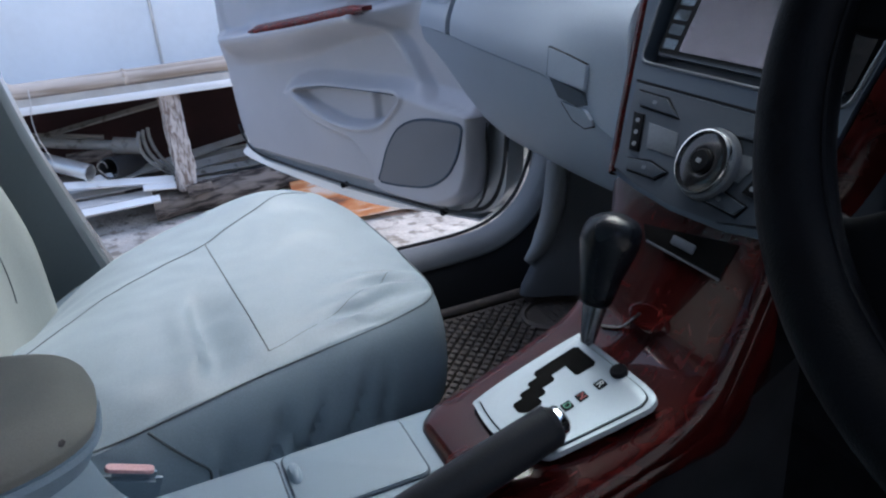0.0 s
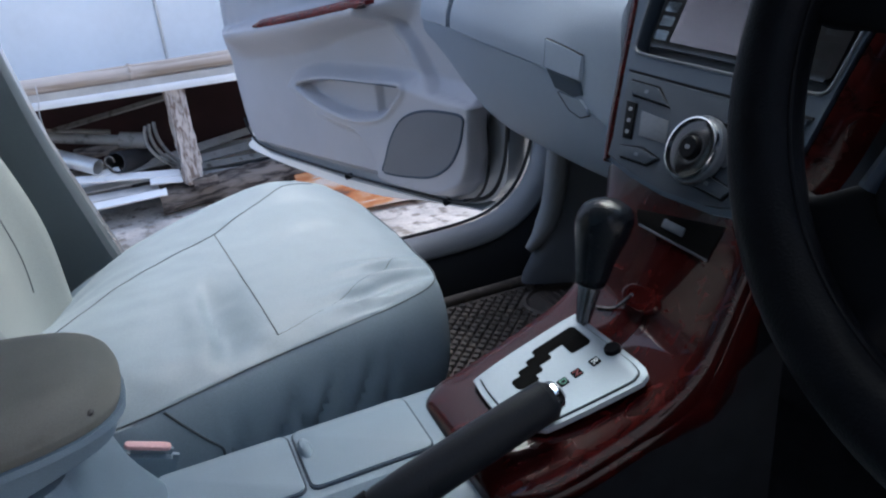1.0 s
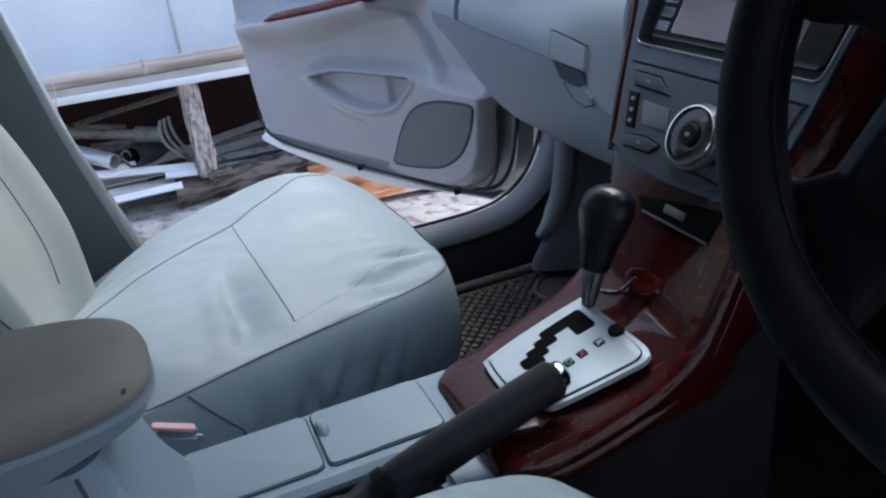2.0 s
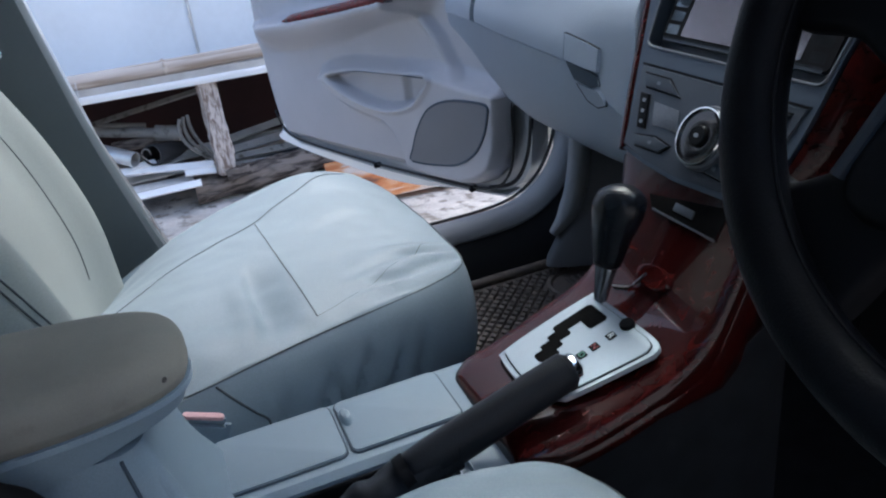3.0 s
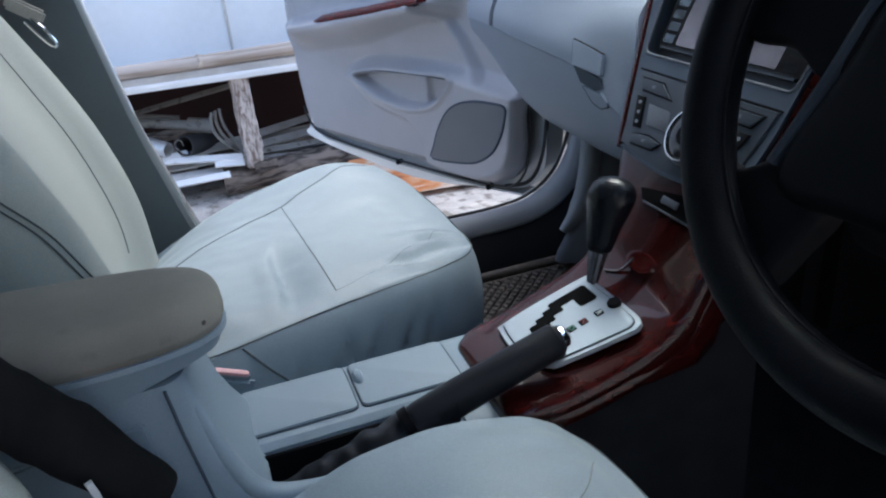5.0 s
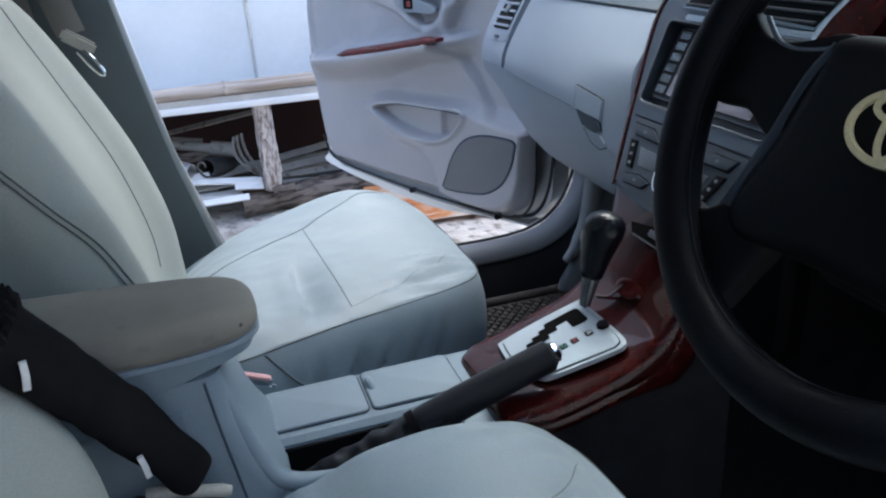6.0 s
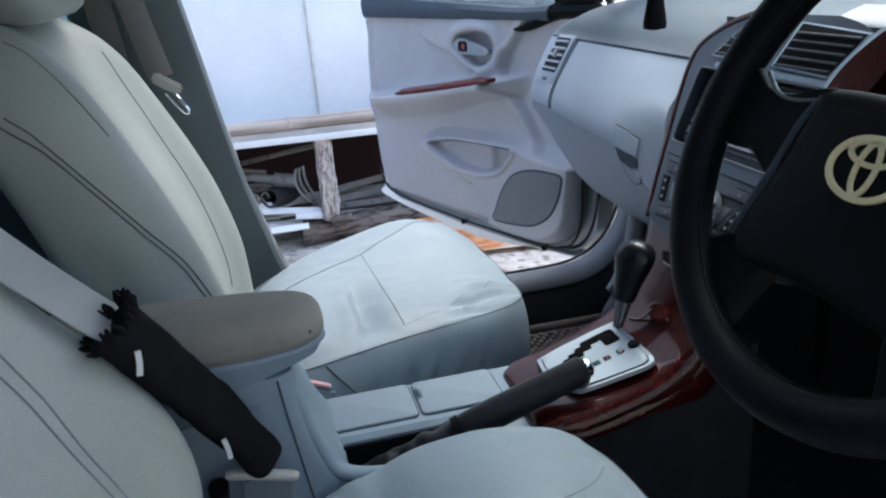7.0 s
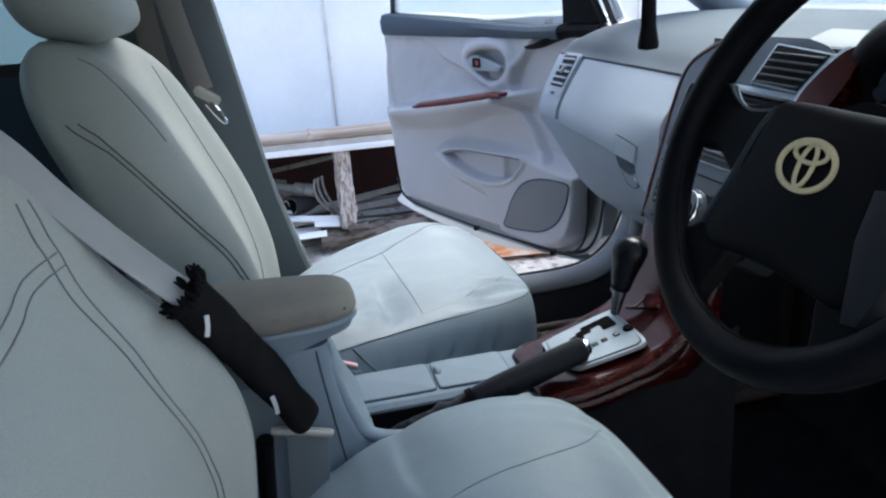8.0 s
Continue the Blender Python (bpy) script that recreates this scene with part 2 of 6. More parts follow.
def sheet(P, off, bm=None):
    """A grid of points made into a slab: off is the way to its back side."""
    bm = bm or bmesh.new()
    P = np.asarray(P, float)
    A, B = put_grid(bm, P), put_grid(bm, P + np.asarray(off, float))
    nu, nv = P.shape[:2]
    edge = [(i, 0) for i in range(nu)] + [(nu - 1, j) for j in range(1, nv)] + [(i, nv - 1) for i in range(nu - 2, -1, -1)] + [(0, j) for j in range(nv - 2, 0, -1)]
    for a, b in zip(edge, edge[1:] + edge[:1]):
        bm.faces.new((A[a[0]][a[1]], A[b[0]][b[1]], B[b[0]][b[1]], B[a[0]][a[1]]))
    return bm


def loft(rings, bm=None, cap=True):
    bm = bm or bmesh.new()
    V = put_grid(bm, rings, wrap=True)
    if cap:
        bm.faces.new(V[0])
        bm.faces.new(V[-1][::-1])
    return bm


def spline(pts, n, closed=False):
    """n points along a Catmull-Rom curve through pts."""
    P = np.asarray(pts, float)
    m = len(P)
    out = []
    span = m if closed else m - 1
    for t in np.linspace(0, span, n, endpoint=not closed):
        i = min(int(t), span - 1)
        f = t - i
        q = [P[(i + k) % m] if closed else P[min(max(i + k, 0), m - 1)] for k in (-1, 0, 1, 2)]
        out.append(0.5 * (2 * q[1] + (q[2] - q[0]) * f + (2 * q[0] - 5 * q[1] + 4 * q[2] - q[3]) * f * f + (3 * q[1] - q[0] - 3 * q[2] + q[3]) * f ** 3))
    return np.array(out)


def frames_along(path):
    T = np.gradient(path, axis=0)
    T /= np.linalg.norm(T, axis=1)[:, None] + 1e-12
    up = np.array((0, 0, 1.0)) if abs(T[0][2]) < 0.9 else np.array((1.0, 0, 0))
    A = np.cross(T[0], up)
    A /= np.linalg.norm(A)
    res = []
    for t in T:
        A = A - t * np.dot(A, t)
        A /= np.linalg.norm(A)
        res.append((A, np.cross(t, A)))
    return res


def tube(path, r, n=10, bm=None, flat=1.0):
    path = np.asarray(path, float)
    r = np.broadcast_to(np.asarray(r, float), (len(path),))
    fr = frames_along(path)
    a = np.linspace(0, 2 * np.pi, n, endpoint=False)
    rings = [[p + rad * (math.cos(x) * A + flat * math.sin(x) * B) for x in a] for p, rad, (A, B) in zip(path, r, fr)]
    return loft(rings, bm)


def ribbon(path, across, width, thick, bm=None):
    """A strap: across gives the way of its width at each point."""
    path = np.asarray(path, float)
    across = np.broadcast_to(np.asarray(across, float), path.shape)
    T = np.gradient(path, axis=0)
    rings = []
    for p, a, t in zip(path, across, T):
        t = t / np.linalg.norm(t)
        a = a - t * np.dot(a, t)
        a = a / np.linalg.norm(a)
        n = np.cross(a, t)
        rings.append([p + a * width * u / 2 + n * thick * v / 2 for u, v in ((-1, -.6), (-.97, -1), (.97, -1), (1, -.6), (1, .6), (.97, 1), (-.97, 1), (-1, .6))])
    return loft(rings, bm)


def prism(M, poly, h, bev=0.0, seg=2, bm=None, lo=0.0):
    """A flat plate with the outline poly in the plane of M, from lo to h along its z."""
    own = bmesh.new()
    A = [own.verts.new((x, y, lo)) for x, y in poly]
    B = [own.verts.new((x, y, h)) for x, y in poly]
    k = len(poly)
    own.faces.new(A[::-1])
    own.faces.new(B)
    for i in range(k):
        own.faces.new((A[i], A[(i + 1) % k], B[(i + 1) % k], B[i]))
    if bev:
        top = [e for e in own.edges if e.verts[0] in B and e.verts[1] in B]
        bmesh.ops.bevel(own, geom=top, offset=bev, segments=seg, affect="EDGES", profile=0.6)
    bmesh.ops.transform(own, matrix=M, verts=own.verts)
    if bm is None:
        return own
    me = bpy.data.meshes.new("t")
    own.to_mesh(me)
    own.free()
    bm.from_mesh(me)
    bpy.data.meshes.remove(me)
    return bm


def pillow(M, poly, lo, h, b, n=5):
    """A plate with a softly rounded front edge; the outline is drawn in towards its middle."""
    P = np.asarray(poly, float)
    c = P.mean(axis=0)
    way = (c - P) / np.linalg.norm(c - P, axis=1)[:, None]
    rings = [[M @ Vector((*p, lo)) for p in P]]
    for k in range(n + 1):
        a = math.pi / 2 * k / n
        rings.append([M @ Vector((*p, h - b + b * math.sin(a))) for p in P + way * b * 1.3 * (1 - math.cos(a))])
    return loft(rings)


def block(c, size, bev=0.004, M=None, seg=2):
    bm = bmesh.new()
    bmesh.ops.create_cube(bm, size=1.0)
    bmesh.ops.scale(bm, vec=size, verts=bm.verts)
    if bev:
        bmesh.ops.bevel(bm, geom=bm.edges[:], offset=bev, segments=seg, affect="EDGES")
    bmesh.ops.transform(bm, matrix=Matrix.Translation(c) @ (M or Matrix()), verts=bm.verts)
    return bm


def lathe(M, prof, n=32, bm=None):
    a = np.linspace(0, 2 * np.pi, n, endpoint=False)
    rings = [[M @ Vector((r * math.cos(x), r * math.sin(x), z)) for x in a] for r, z in prof]
    return loft(rings, bm)


def round_rect(w, h, r, k=5, cx=0.0, cy=0.0):
    pts = []
    for sx, sy, a0 in ((1, 1, 0), (-1, 1, 90), (-1, -1, 180), (1, -1, 270)):
        for i in range(k + 1):
            a = radians(a0 + 90 * i / k)
            pts.append((cx + sx * (w / 2 - r) + r * math.cos(a), cy + sy * (h / 2 - r) + r * math.sin(a)))
    return pts


def step(a, b, x):
    t = np.clip((np.asarray(x, float) - a) / (b - a), 0, 1)
    return t * t * (3 - 2 * t)


def inside_dist(px, py, poly):
    """Distance to a polygon's outline, positive inside."""
    poly = np.asarray(poly, float)
    d = np.full(px.shape, 1e9)
    odd = np.zeros(px.shape, bool)
    for (x0, y0), (x1, y1) in zip(poly, np.roll(poly, -1, axis=0)):
        ex, ey = x1 - x0, y1 - y0
        t = np.clip(((px - x0) * ex + (py - y0) * ey) / (ex * ex + ey * ey + 1e-12), 0, 1)
        d = np.minimum(d, np.hypot(px - x0 - t * ex, py - y0 - t * ey))
        cross = (y0 > py) != (y1 > py)
        odd ^= cross & (px < ex * (py - y0) / (ey if abs(ey) > 1e-9 else 1e-9) + x0)
    return np.where(odd, d, -d)


def wav(x, y, z=0.0):
    return noise.noise(Vector((x, y, z)))


# ---- the yard ----
def ground_sheet():
    g = np.concatenate([-np.geomspace(300, 3.2, 14), np.linspace(-3, 4, 90), np.geomspace(4.2, 300, 14)])
    P = np.zeros((len(g), len(g), 3))
    for i, x in enumerate(g):
        for j, y in enumerate(g):
            near = abs(x) < 4 and abs(y) < 4.5
            P[i, j] = (x, y, (0.012 * wav(x * 2.2, y * 2.2) + 0.006 * wav(x * 9, y * 9)) if near else -0.01)
    bm = bmesh.new()
    put_grid(bm, P)
    return solo("ground", bm, CONCRETE, "pale worn concrete yard with dark stains", "ground", kind="structure")


ground_sheet()

# unseen wall added behind the camera's side: blocks low sky, bounces pale light
solo("wall_unseen", block((-0.5, -2.4, 1.2), (11, 0.12, 2.4), 0), UNSEEN_WALL, "plain pale grey wall, unseen, added to block sky and bounce light", "wall", kind="structure")

# raised store behind the car: a recess under a steel edge, and a wall of painted sheets above it
yard_wall = thing("wall_yard", (0, 2.52, 0.45), "white painted metal sheet wall with upright joints", "wall", kind="structure")
SEAMS = (-4.6, -3.1, -1.6, -0.108, 1.35, 2.8, 4.3)
for a, b in zip(SEAMS, SEAMS[1:]):
    us = np.linspace(a + 0.003, b - 0.003, 20)
    zs = np.linspace(0.468, 3.1, 26)
    P = [[(x, 2.52 + 0.006 * wav(x * 1.7, z * 1.3) + 0.004 * math.sin(x * 21), z) for z in zs] for x in us]
    part("panel", sheet(P, (0, 0.004, 0)), SHEET, yard_wall)
for s in SEAMS[1:-1]:
    bm = tube([(s + 0.002 * wav(z * 5, s), 2.512, z) for z in np.linspace(0.46, 3.1, 40)], 0.006, 8)
    joint = part("joint_rod", bm, GALV, yard_wall, "thin grey joint rod")
    for z in (0.78, 1.4, 2.0):
        part("clip", block((s, 2.506, z), (0.02, 0.012, 0.012), 0.003), GALV, joint)
solo("wall_recess", block((0, 3.05, 0.23), (9, 0.06, 0.46), 0), MAROON, "dark maroon boards at the back of the recess", "wall", kind="structure")
solo("ledge", block((0, 2.62, 0.466), (9, 0.80, 0.012), 0.002), PIPE, "grey metal ledge over the dark recess", "ledge", kind="structure")
solo("ledge_edge", sheet([[(x, y, z - 0.010 * x) for y, z in ((2.190, 0.456), (2.186, 0.444), (2.190, 0.432))] for x in np.linspace(-4.5, 4.5, 30)], (0, 0.006, 0)), WHITE,
     "white coated steel edge strip of the ledge", "edge strip", kind="structure")
solo("ledge_face", sheet([[(x, 2.197, z - 0.010 * x) for z in (0.452, 0.480)] for x in np.linspace(-4.5, 4.5, 30)], (0, 0.004, 0)), GALV, "grey metal face above the white edge strip", "ledge face", kind="structure")
for x in (-4.5, 4.5):
    solo("wall_side", block((x, 2.63, 0.23), (0.06, 0.8, 0.46), 0), MAROON, "dark maroon side board of the recess", "wall", kind="structure")


def bamboo_pole():
    nodes_at = [-2.55, -2.0, -1.48, -1.0, -0.585, -0.25, 0.13, 0.56, 1.05, 1.6]
    xs = sorted(set([round(x, 4) for x in np.linspace(-2.9, 1.9, 120)] + [n + d for n in nodes_at for d in (-0.012, -0.005, 0, 0.005, 0.012)]))
    path, rad = [], []
    for x in xs:
        d = min(abs(x - n) for n in nodes_at)
        path.append((x, 2.225 + 0.012 * wav(x, 3.1), 0.5055 + 0.004 * wav(x * 1.3, 0.4) + 0.002 * x))
        rad.append(0.0255 - 0.002 * x + (0.006 if d < 0.002 else 0.003 if d < 0.008 else 0))
    return solo("bamboo_pole", tube(path, rad, 16), BAMBOO, "dry tan bamboo pole with knots lying along the ledge", "pole")


bamboo_pole()


def slab_between(a, b, w, t, turn=0.0, wob=0.0, seed=0):
    a, b = np.array(a, float), np.array(b, float)
    n = 14
    d = (b - a) / np.linalg.norm(b - a)
    side = np.cross(d, (0, 0, 1.0))
    side /= np.linalg.norm(side)
    up = np.cross(side, d)
    s2 = side * math.cos(turn) + up * math.sin(turn)
    u2 = np.cross(s2, d)
    rings = []
    for i in range(n):
        f = i / (n - 1)
        p = a + (b - a) * f
        k = [wob * wav(f * 6, seed + c) for c in range(4)]
        rings.append([p + s2 * (su * w / 2 + k[q]) + u2 * (sv * t / 2 + 0.6 * k[3 - q]) for q, (su, sv) in enumerate(((-1, -1), (1, -1), (1, 1), (-1, 1)))])
    return loft(rings)


solo("wooden_post", slab_between((-0.130, 2.23, 0.455), (-0.128, 2.20, 0.100), 0.062, 0.042, 0.2, 0.008, 3), POST_WOOD, "weathered short wooden post with flaking pale paint", "post", sharp=60)
solo("wooden_block", slab_between((-0.135, 2.19, 0.100), (-0.050, 2.185, 0.106), 0.05, 0.035, 0.1, 0.006, 8), LOG_WOOD, "small dark rotten wooden offcut on the log", "wood offcut", sharp=60)


def rotten_log():
    rings = []
    for i, f in enumerate(np.linspace(0, 1, 36)):
        c = np.array((-0.255, 2.235, 0.050)) + f * np.array((0.66, 0.06, 0.006))
        rings.append([c + np.array((0.012 * wav(a * 2, 7), math.cos(a), 0.95 * math.sin(a))) * np.array((1, 1, 1)) * (0.052 + 0.012 * wav(f * 9, math.cos(a) * 2, math.sin(a) * 2))
                      for a in np.linspace(0, 2 * np.pi, 18, endpoint=False)])
    return solo("rotten_log", loft(rings), LOG_WOOD, "dark rotten log lying on the concrete", "log", sharp=50)


rotten_log()

# scrap under the ledge: strips, pipes, hose
STRIPS = [((-0.586, 2.200, 0.200), (-0.170, 2.220, 0.140), 0.030, WHITE), ((-0.560, 2.170, 0.097), (-0.229, 2.170, 0.098), 0.028, WHITE),
          ((-0.565, 2.220, 0.143), (-0.280, 2.260, 0.131), 0.026, GALV), ((-0.542, 2.260, 0.150), (-0.344, 2.280, 0.140), 0.022, WHITE),
          ((-0.547, 2.190, 0.120), (-0.251, 2.220, 0.105), 0.028, GALV), ((-0.379, 2.240, 0.170), (0.239, 2.620, 0.151), 0.034, GALV),
          ((-0.116, 2.360, 0.132), (0.237, 2.550, 0.104), 0.034, GALV), ((-0.120, 2.340, 0.112), (0.206, 2.420, 0.083), 0.030, PIPE),
          ((-0.165, 2.270, 0.104), (0.182, 2.320, 0.068), 0.032, GALV), ((-0.102, 2.500, 0.121), (0.25, 2.520, 0.113), 0.040, PIPE),
          ((-0.560, 2.630, 0.270), (-0.152, 2.350, 0.382), 0.024, PIPE), ((-0.275, 2.195, 0.137), (-0.169, 2.200, 0.123), 0.028, WHITE),
          ((-0.444, 2.215, 0.190), (-0.360, 2.240, 0.186), 0.024, WHITE), ((-0.60, 2.30, 0.050), (0.30, 2.36, 0.055), 0.040, GALV),
          ((-0.60, 2.25, 0.075), (0.10, 2.40, 0.080), 0.036, PIPE), ((-0.10, 2.42, 0.060), (0.55, 2.40, 0.060), 0.05, PIPE)]
rng = random.Random(11)
for k in range(16):
    x0, y0 = rng.uniform(-0.62, 0.05), rng.uniform(2.28, 2.55)
    L, g = rng.uniform(0.18, 0.42), rng.uniform(-0.25, 0.25)
    z0 = rng.uniform(0.020, 0.10)
    STRIPS.append(((x0, y0, z0), (x0 + L * math.cos(g), y0 + L * math.sin(g) * 0.5, z0 + rng.uniform(-0.01, 0.03)), rng.uniform(0.012, 0.026), (PIPE, GALV, LOG_WOOD, RUBBER)[k % 4]))
for k, (a, b, w, m) in enumerate(STRIPS):
    strip_ = solo("metal_strip", slab_between(a, b, w, 0.007, -0.55 + 0.4 * wav(k * 3.3, 1), 0.0015, k), m, "long white strip of scrap metal in the heap" if m is WHITE else "long bent grey strip of scrap metal in the heap", "metal strip", "scrap heap")


def hollow_pipe(a, b, r, wall, m, label, n=24):
    a, b = np.array(a, float), np.array(b, float)
    fr = frames_along(np.array([a, (a + b) / 2, b]))
    an = np.linspace(0, 2 * np.pi, n, endpoint=False)

    def ring(p, rad, f):
        return [p + rad * (math.cos(x) * f[0] + math.sin(x) * f[1]) for x in an]
    rings = [ring(a, r - wall, fr[0]), ring(a, r, fr[0]), ring(b, r, fr[2]), ring(b, r - wall, fr[2]), ring(a, r - wall, fr[0])]
    return solo("scrap_pipe", loft(rings, cap=False), m, label, "pipe", "scrap heap")


hollow_pipe((-0.90, 2.53, 0.345), (-0.321, 2.350, 0.257), 0.018, 0.004, PIPE, "pale grey plastic pipe in the heap")
hollow_pipe((-0.335, 2.352, 0.260), (-0.253, 2.330, 0.247), 0.029, 0.006, PIPE, "grey pipe socket on the pipe's end")
hollow_pipe((-0.66, 2.40, 0.285), (-0.422, 2.200, 0.220), 0.027, 0.003, GALV, "shiny short metal pipe in the heap")
hollow_pipe((-0.366, 2.220, 0.219), (-0.237, 2.420, 0.163), 0.037, 0.005, RUBBER, "black wide pipe with open end in the heap")
hollow_pipe((-0.493, 2.400, 0.222), (-0.301, 2.380, 0.232), 0.022, 0.004, LOG_WOOD, "dirty brown pipe in the heap")
hollow_pipe((-0.80, 2.56, 0.335), (-0.364, 2.500, 0.259), 0.009, 0.002, PIPE, "thin grey pipe in the heap")
for k, dx_ in enumerate((0.0, 0.014, 0.030)):
    path = spline([(-0.244 + dx_, 2.285 + 0.02 * k, 0.308), (-0.254 + dx_ * 1.3, 2.275 + 0.02 * k, 0.276), (-0.249 + dx_ * 1.4, 2.27 + 0.02 * k, 0.235), (-0.224 + dx_ * 1.2, 2.27 + 0.02 * k, 0.193), (-0.170 + dx_ * 0.6, 2.265 + 0.02 * k, 0.144)], 28)
    solo("hose_loop", tube(path, 0.0062, 8), PIPE, "loop of grey hose hanging over the heap", "hose", "scrap heap")
solo("wire_loop", tube(spline([(-0.375, 2.225, 0.185), (-0.382, 2.205, 0.205), (-0.397, 2.195, 0.232), (-0.388, 2.192, 0.250), (-0.372, 2.195, 0.246), (-0.368, 2.200, 0.226)], 30), 0.0022, 6), PIPE, "small pale loop of cable hooked on the black pipe", "cable", "scrap heap")
solo("thin_wire", tube(spline([(-0.530, 2.195, 0.512), (-0.532, 2.176, 0.473), (-0.541, 2.172, 0.427), (-0.539, 2.170, 0.370), (-0.527, 2.172, 0.322), (-0.520, 2.175, 0.283), (-0.539, 2.190, 0.200)], 30), 0.0018, 6), GALV, "thin pale wire hanging from the pole", "wire")


def rusty_sheet():
    us, vs = np.linspace(0, 1.5, 30), np.linspace(0, 0.62, 66)
    M = Matrix.Translation((0.20, 1.80, 0.022)) @ Matrix.Rotation(radians(-3), 4, "Z")
    P = [[M @ Vector((u, v, 0.016 * math.sin(v * 2 * math.pi / 0.076) + 0.006 * wav(u * 3, v * 3) + 0.03 * v)) for v in vs] for u in us]
    return solo("corrugated_sheet", sheet(P, (0, 0, -0.0012)), RUST, "rusty orange and grey corrugated sheet lying on the ground", "metal sheet")


rusty_sheet()

# ---- the car's body ----
car = thing("sedan", (0, 0, 0.2), "silver sedan body with grey cabin trim and open front doors", "car")
part("floor_pan", block((-0.35, 0, 0.235), (2.3, 1.44, 0.05), 0.01), CARPET, car, "dark carpeted floor")
part("firewall", sheet([[(0.66 + 0.12 * step(0.3, 0.45, z) - 0.18 * (1 - step(0.26, 0.4, z)), y, z) for z in np.linspace(0.25, 0.9, 24)] for y in np.linspace(-0.75, 0.75, 10)], (0.03, 0, 0)), CARPET, car, "dark carpeted firewall")
part("roof", sheet([[(x, y, 1.46 - 0.10 * (abs(y) / 0.62) ** 3 - 0.07 * ((x + 0.55) / 0.9) ** 2) for y in np.linspace(-0.62, 0.62, 22)] for x in np.linspace(-1.45, 0.15, 22)], (0, 0, 0.03)), ROOFLINING, car, "pale roof lining")
for sy in (1, -1):
    # sill and door-opening trim, bending up into the front pillar
    top = spline([(-0.62, 0.368), (-0.2, 0.370), (0.10, 0.371), (0.25, 0.372), (0.325, 0.385), (0.378, 0.420), (0.412, 0.475), (0.432, 0.55), (0.445, 0.66)], 60)
    tan = np.gradient(top, axis=0)
    tan /= np.linalg.norm(tan, axis=1)[:, None]
    prof = [(0.752, -0.004), (0.742, 0.004), (0.730, 0.006), (0.718, 0.003), (0.708, -0.004), (0.701, -0.014), (0.698, -0.024), (0.702, -0.034), (0.752, -0.040)]
    rings = [[(p[0] - t[1] * b, sy * a, p[1] + t[0] * b) for a, b in prof] for p, t in zip(top, tan)]
    part("sill_trim", loft(rings), SILL, car, "grey plastic door sill trim")
    part("sill_carpet", loft([[(p[0] - t[1] * b, sy * a, p[1] + t[0] * b) for a, b in ((0.706, -0.022), (0.692, -0.040), (0.672, -0.075), (0.655, -0.115), (0.648, -0.15), (0.75, -0.15), (0.75, -0.036))] for p, t in zip(top, tan)]), KNEE, car, "black lower sill panel")
    P = [[(float(np.interp(z, (0.30, 0.34, 0.37, 0.41, 0.46, 0.53, 0.66), (0.300, 0.325, 0.350, 0.378, 0.391, 0.398, 0.410))) + float(np.interp(y, (0.50, 0.55, 0.58, 0.595, 0.605, 0.615, 0.625, 0.635, 0.650, 0.67, 0.69), (0.20, 0.115, 0.050, 0.019, 0.005, 0.0, 0.004, 0.016, 0.034, 0.044, 0.046))), sy * y, z) for y in np.linspace(0.50, 0.69, 48)] for z in np.linspace(0.29, 0.68, 24)]
    # footwell shade is painted into the panel; the rib keeps the lit grey
    part("kick_panel", sheet(np.array(P) + np.array((0.012, 0, 0)), (0.01, 0, 0)), KICK_SHADE, car, "grey kick panel, darkened for the shade it lies in")
    rib = spline([(0.412, 0.622, 0.64), (0.404, 0.621, 0.57), (0.397, 0.620, 0.52), (0.389, 0.620, 0.46), (0.377, 0.620, 0.412), (0.357, 0.620, 0.376), (0.330, 0.619, 0.352)], 40)
    part("kick_rib", tube(rib * np.array((1, sy, 1)), np.interp(np.linspace(0, 1, 40), (0, 0.75, 1), (0.021, 0.020, 0.007)), 16), SILL, car, "grey plastic kick panel rib")
    part("door_seal", tube([(p[0] - t[1] * 0.004, sy * 0.757, p[1] - 0.003 + t[0] * 0.004) for p, t in zip(top, tan)], 0.0035, 8), RUBBER, car, "black rubber door seal")
    part("rocker_panel", loft([[(x, sy * y, z) for y, z in ((0.755, 0.36), (0.83, 0.335), (0.865, 0.29), (0.85, 0.20), (0.755, 0.19))] for x in np.linspace(-1.3, 0.62, 8)]), PAINT, car, "silver rocker panel")
    # door jamb in front of the opening
    part("door_jamb", block((0.52, sy * 0.775, 0.55), (0.16, 0.07, 0.72), 0.01), JAMB, car, "grey painted door jamb")
    # A pillar and B pillar
    ap = spline([(0.74, 0.70, 0.90), (0.55, 0.685, 1.03), (0.28, 0.645, 1.22), (0.06, 0.60, 1.37), (-0.1, 0.575, 1.42)], 24)
    part("a_pillar", tube(ap * np.array((1, sy, 1)), 0.045, 12), PLASTIC, car, "grey front pillar trim")
    # B pillar trim: front edge leans back with height
    zs = np.linspace(0.30, 1.42, 40)
    rings = []
    for z in zs:
        xf = np.interp(z, (0.30, 0.50, 0.66, 0.71, 0.85, 1.06, 1.42), (-0.290, -0.352, -0.394, -0.404, -0.428, -0.462, -0.55)) - (0.06 if sy < 0 else 0)
        w = np.interp(z, (0.30, 0.60, 0.72, 1.0, 1.42), (0.34, 0.23, 0.17, 0.13, 0.11))
        yo = 0.70 - 0.14 * max(0, z - 0.9) ** 1.2 - 0.006 * step(0.695, 0.705, z)
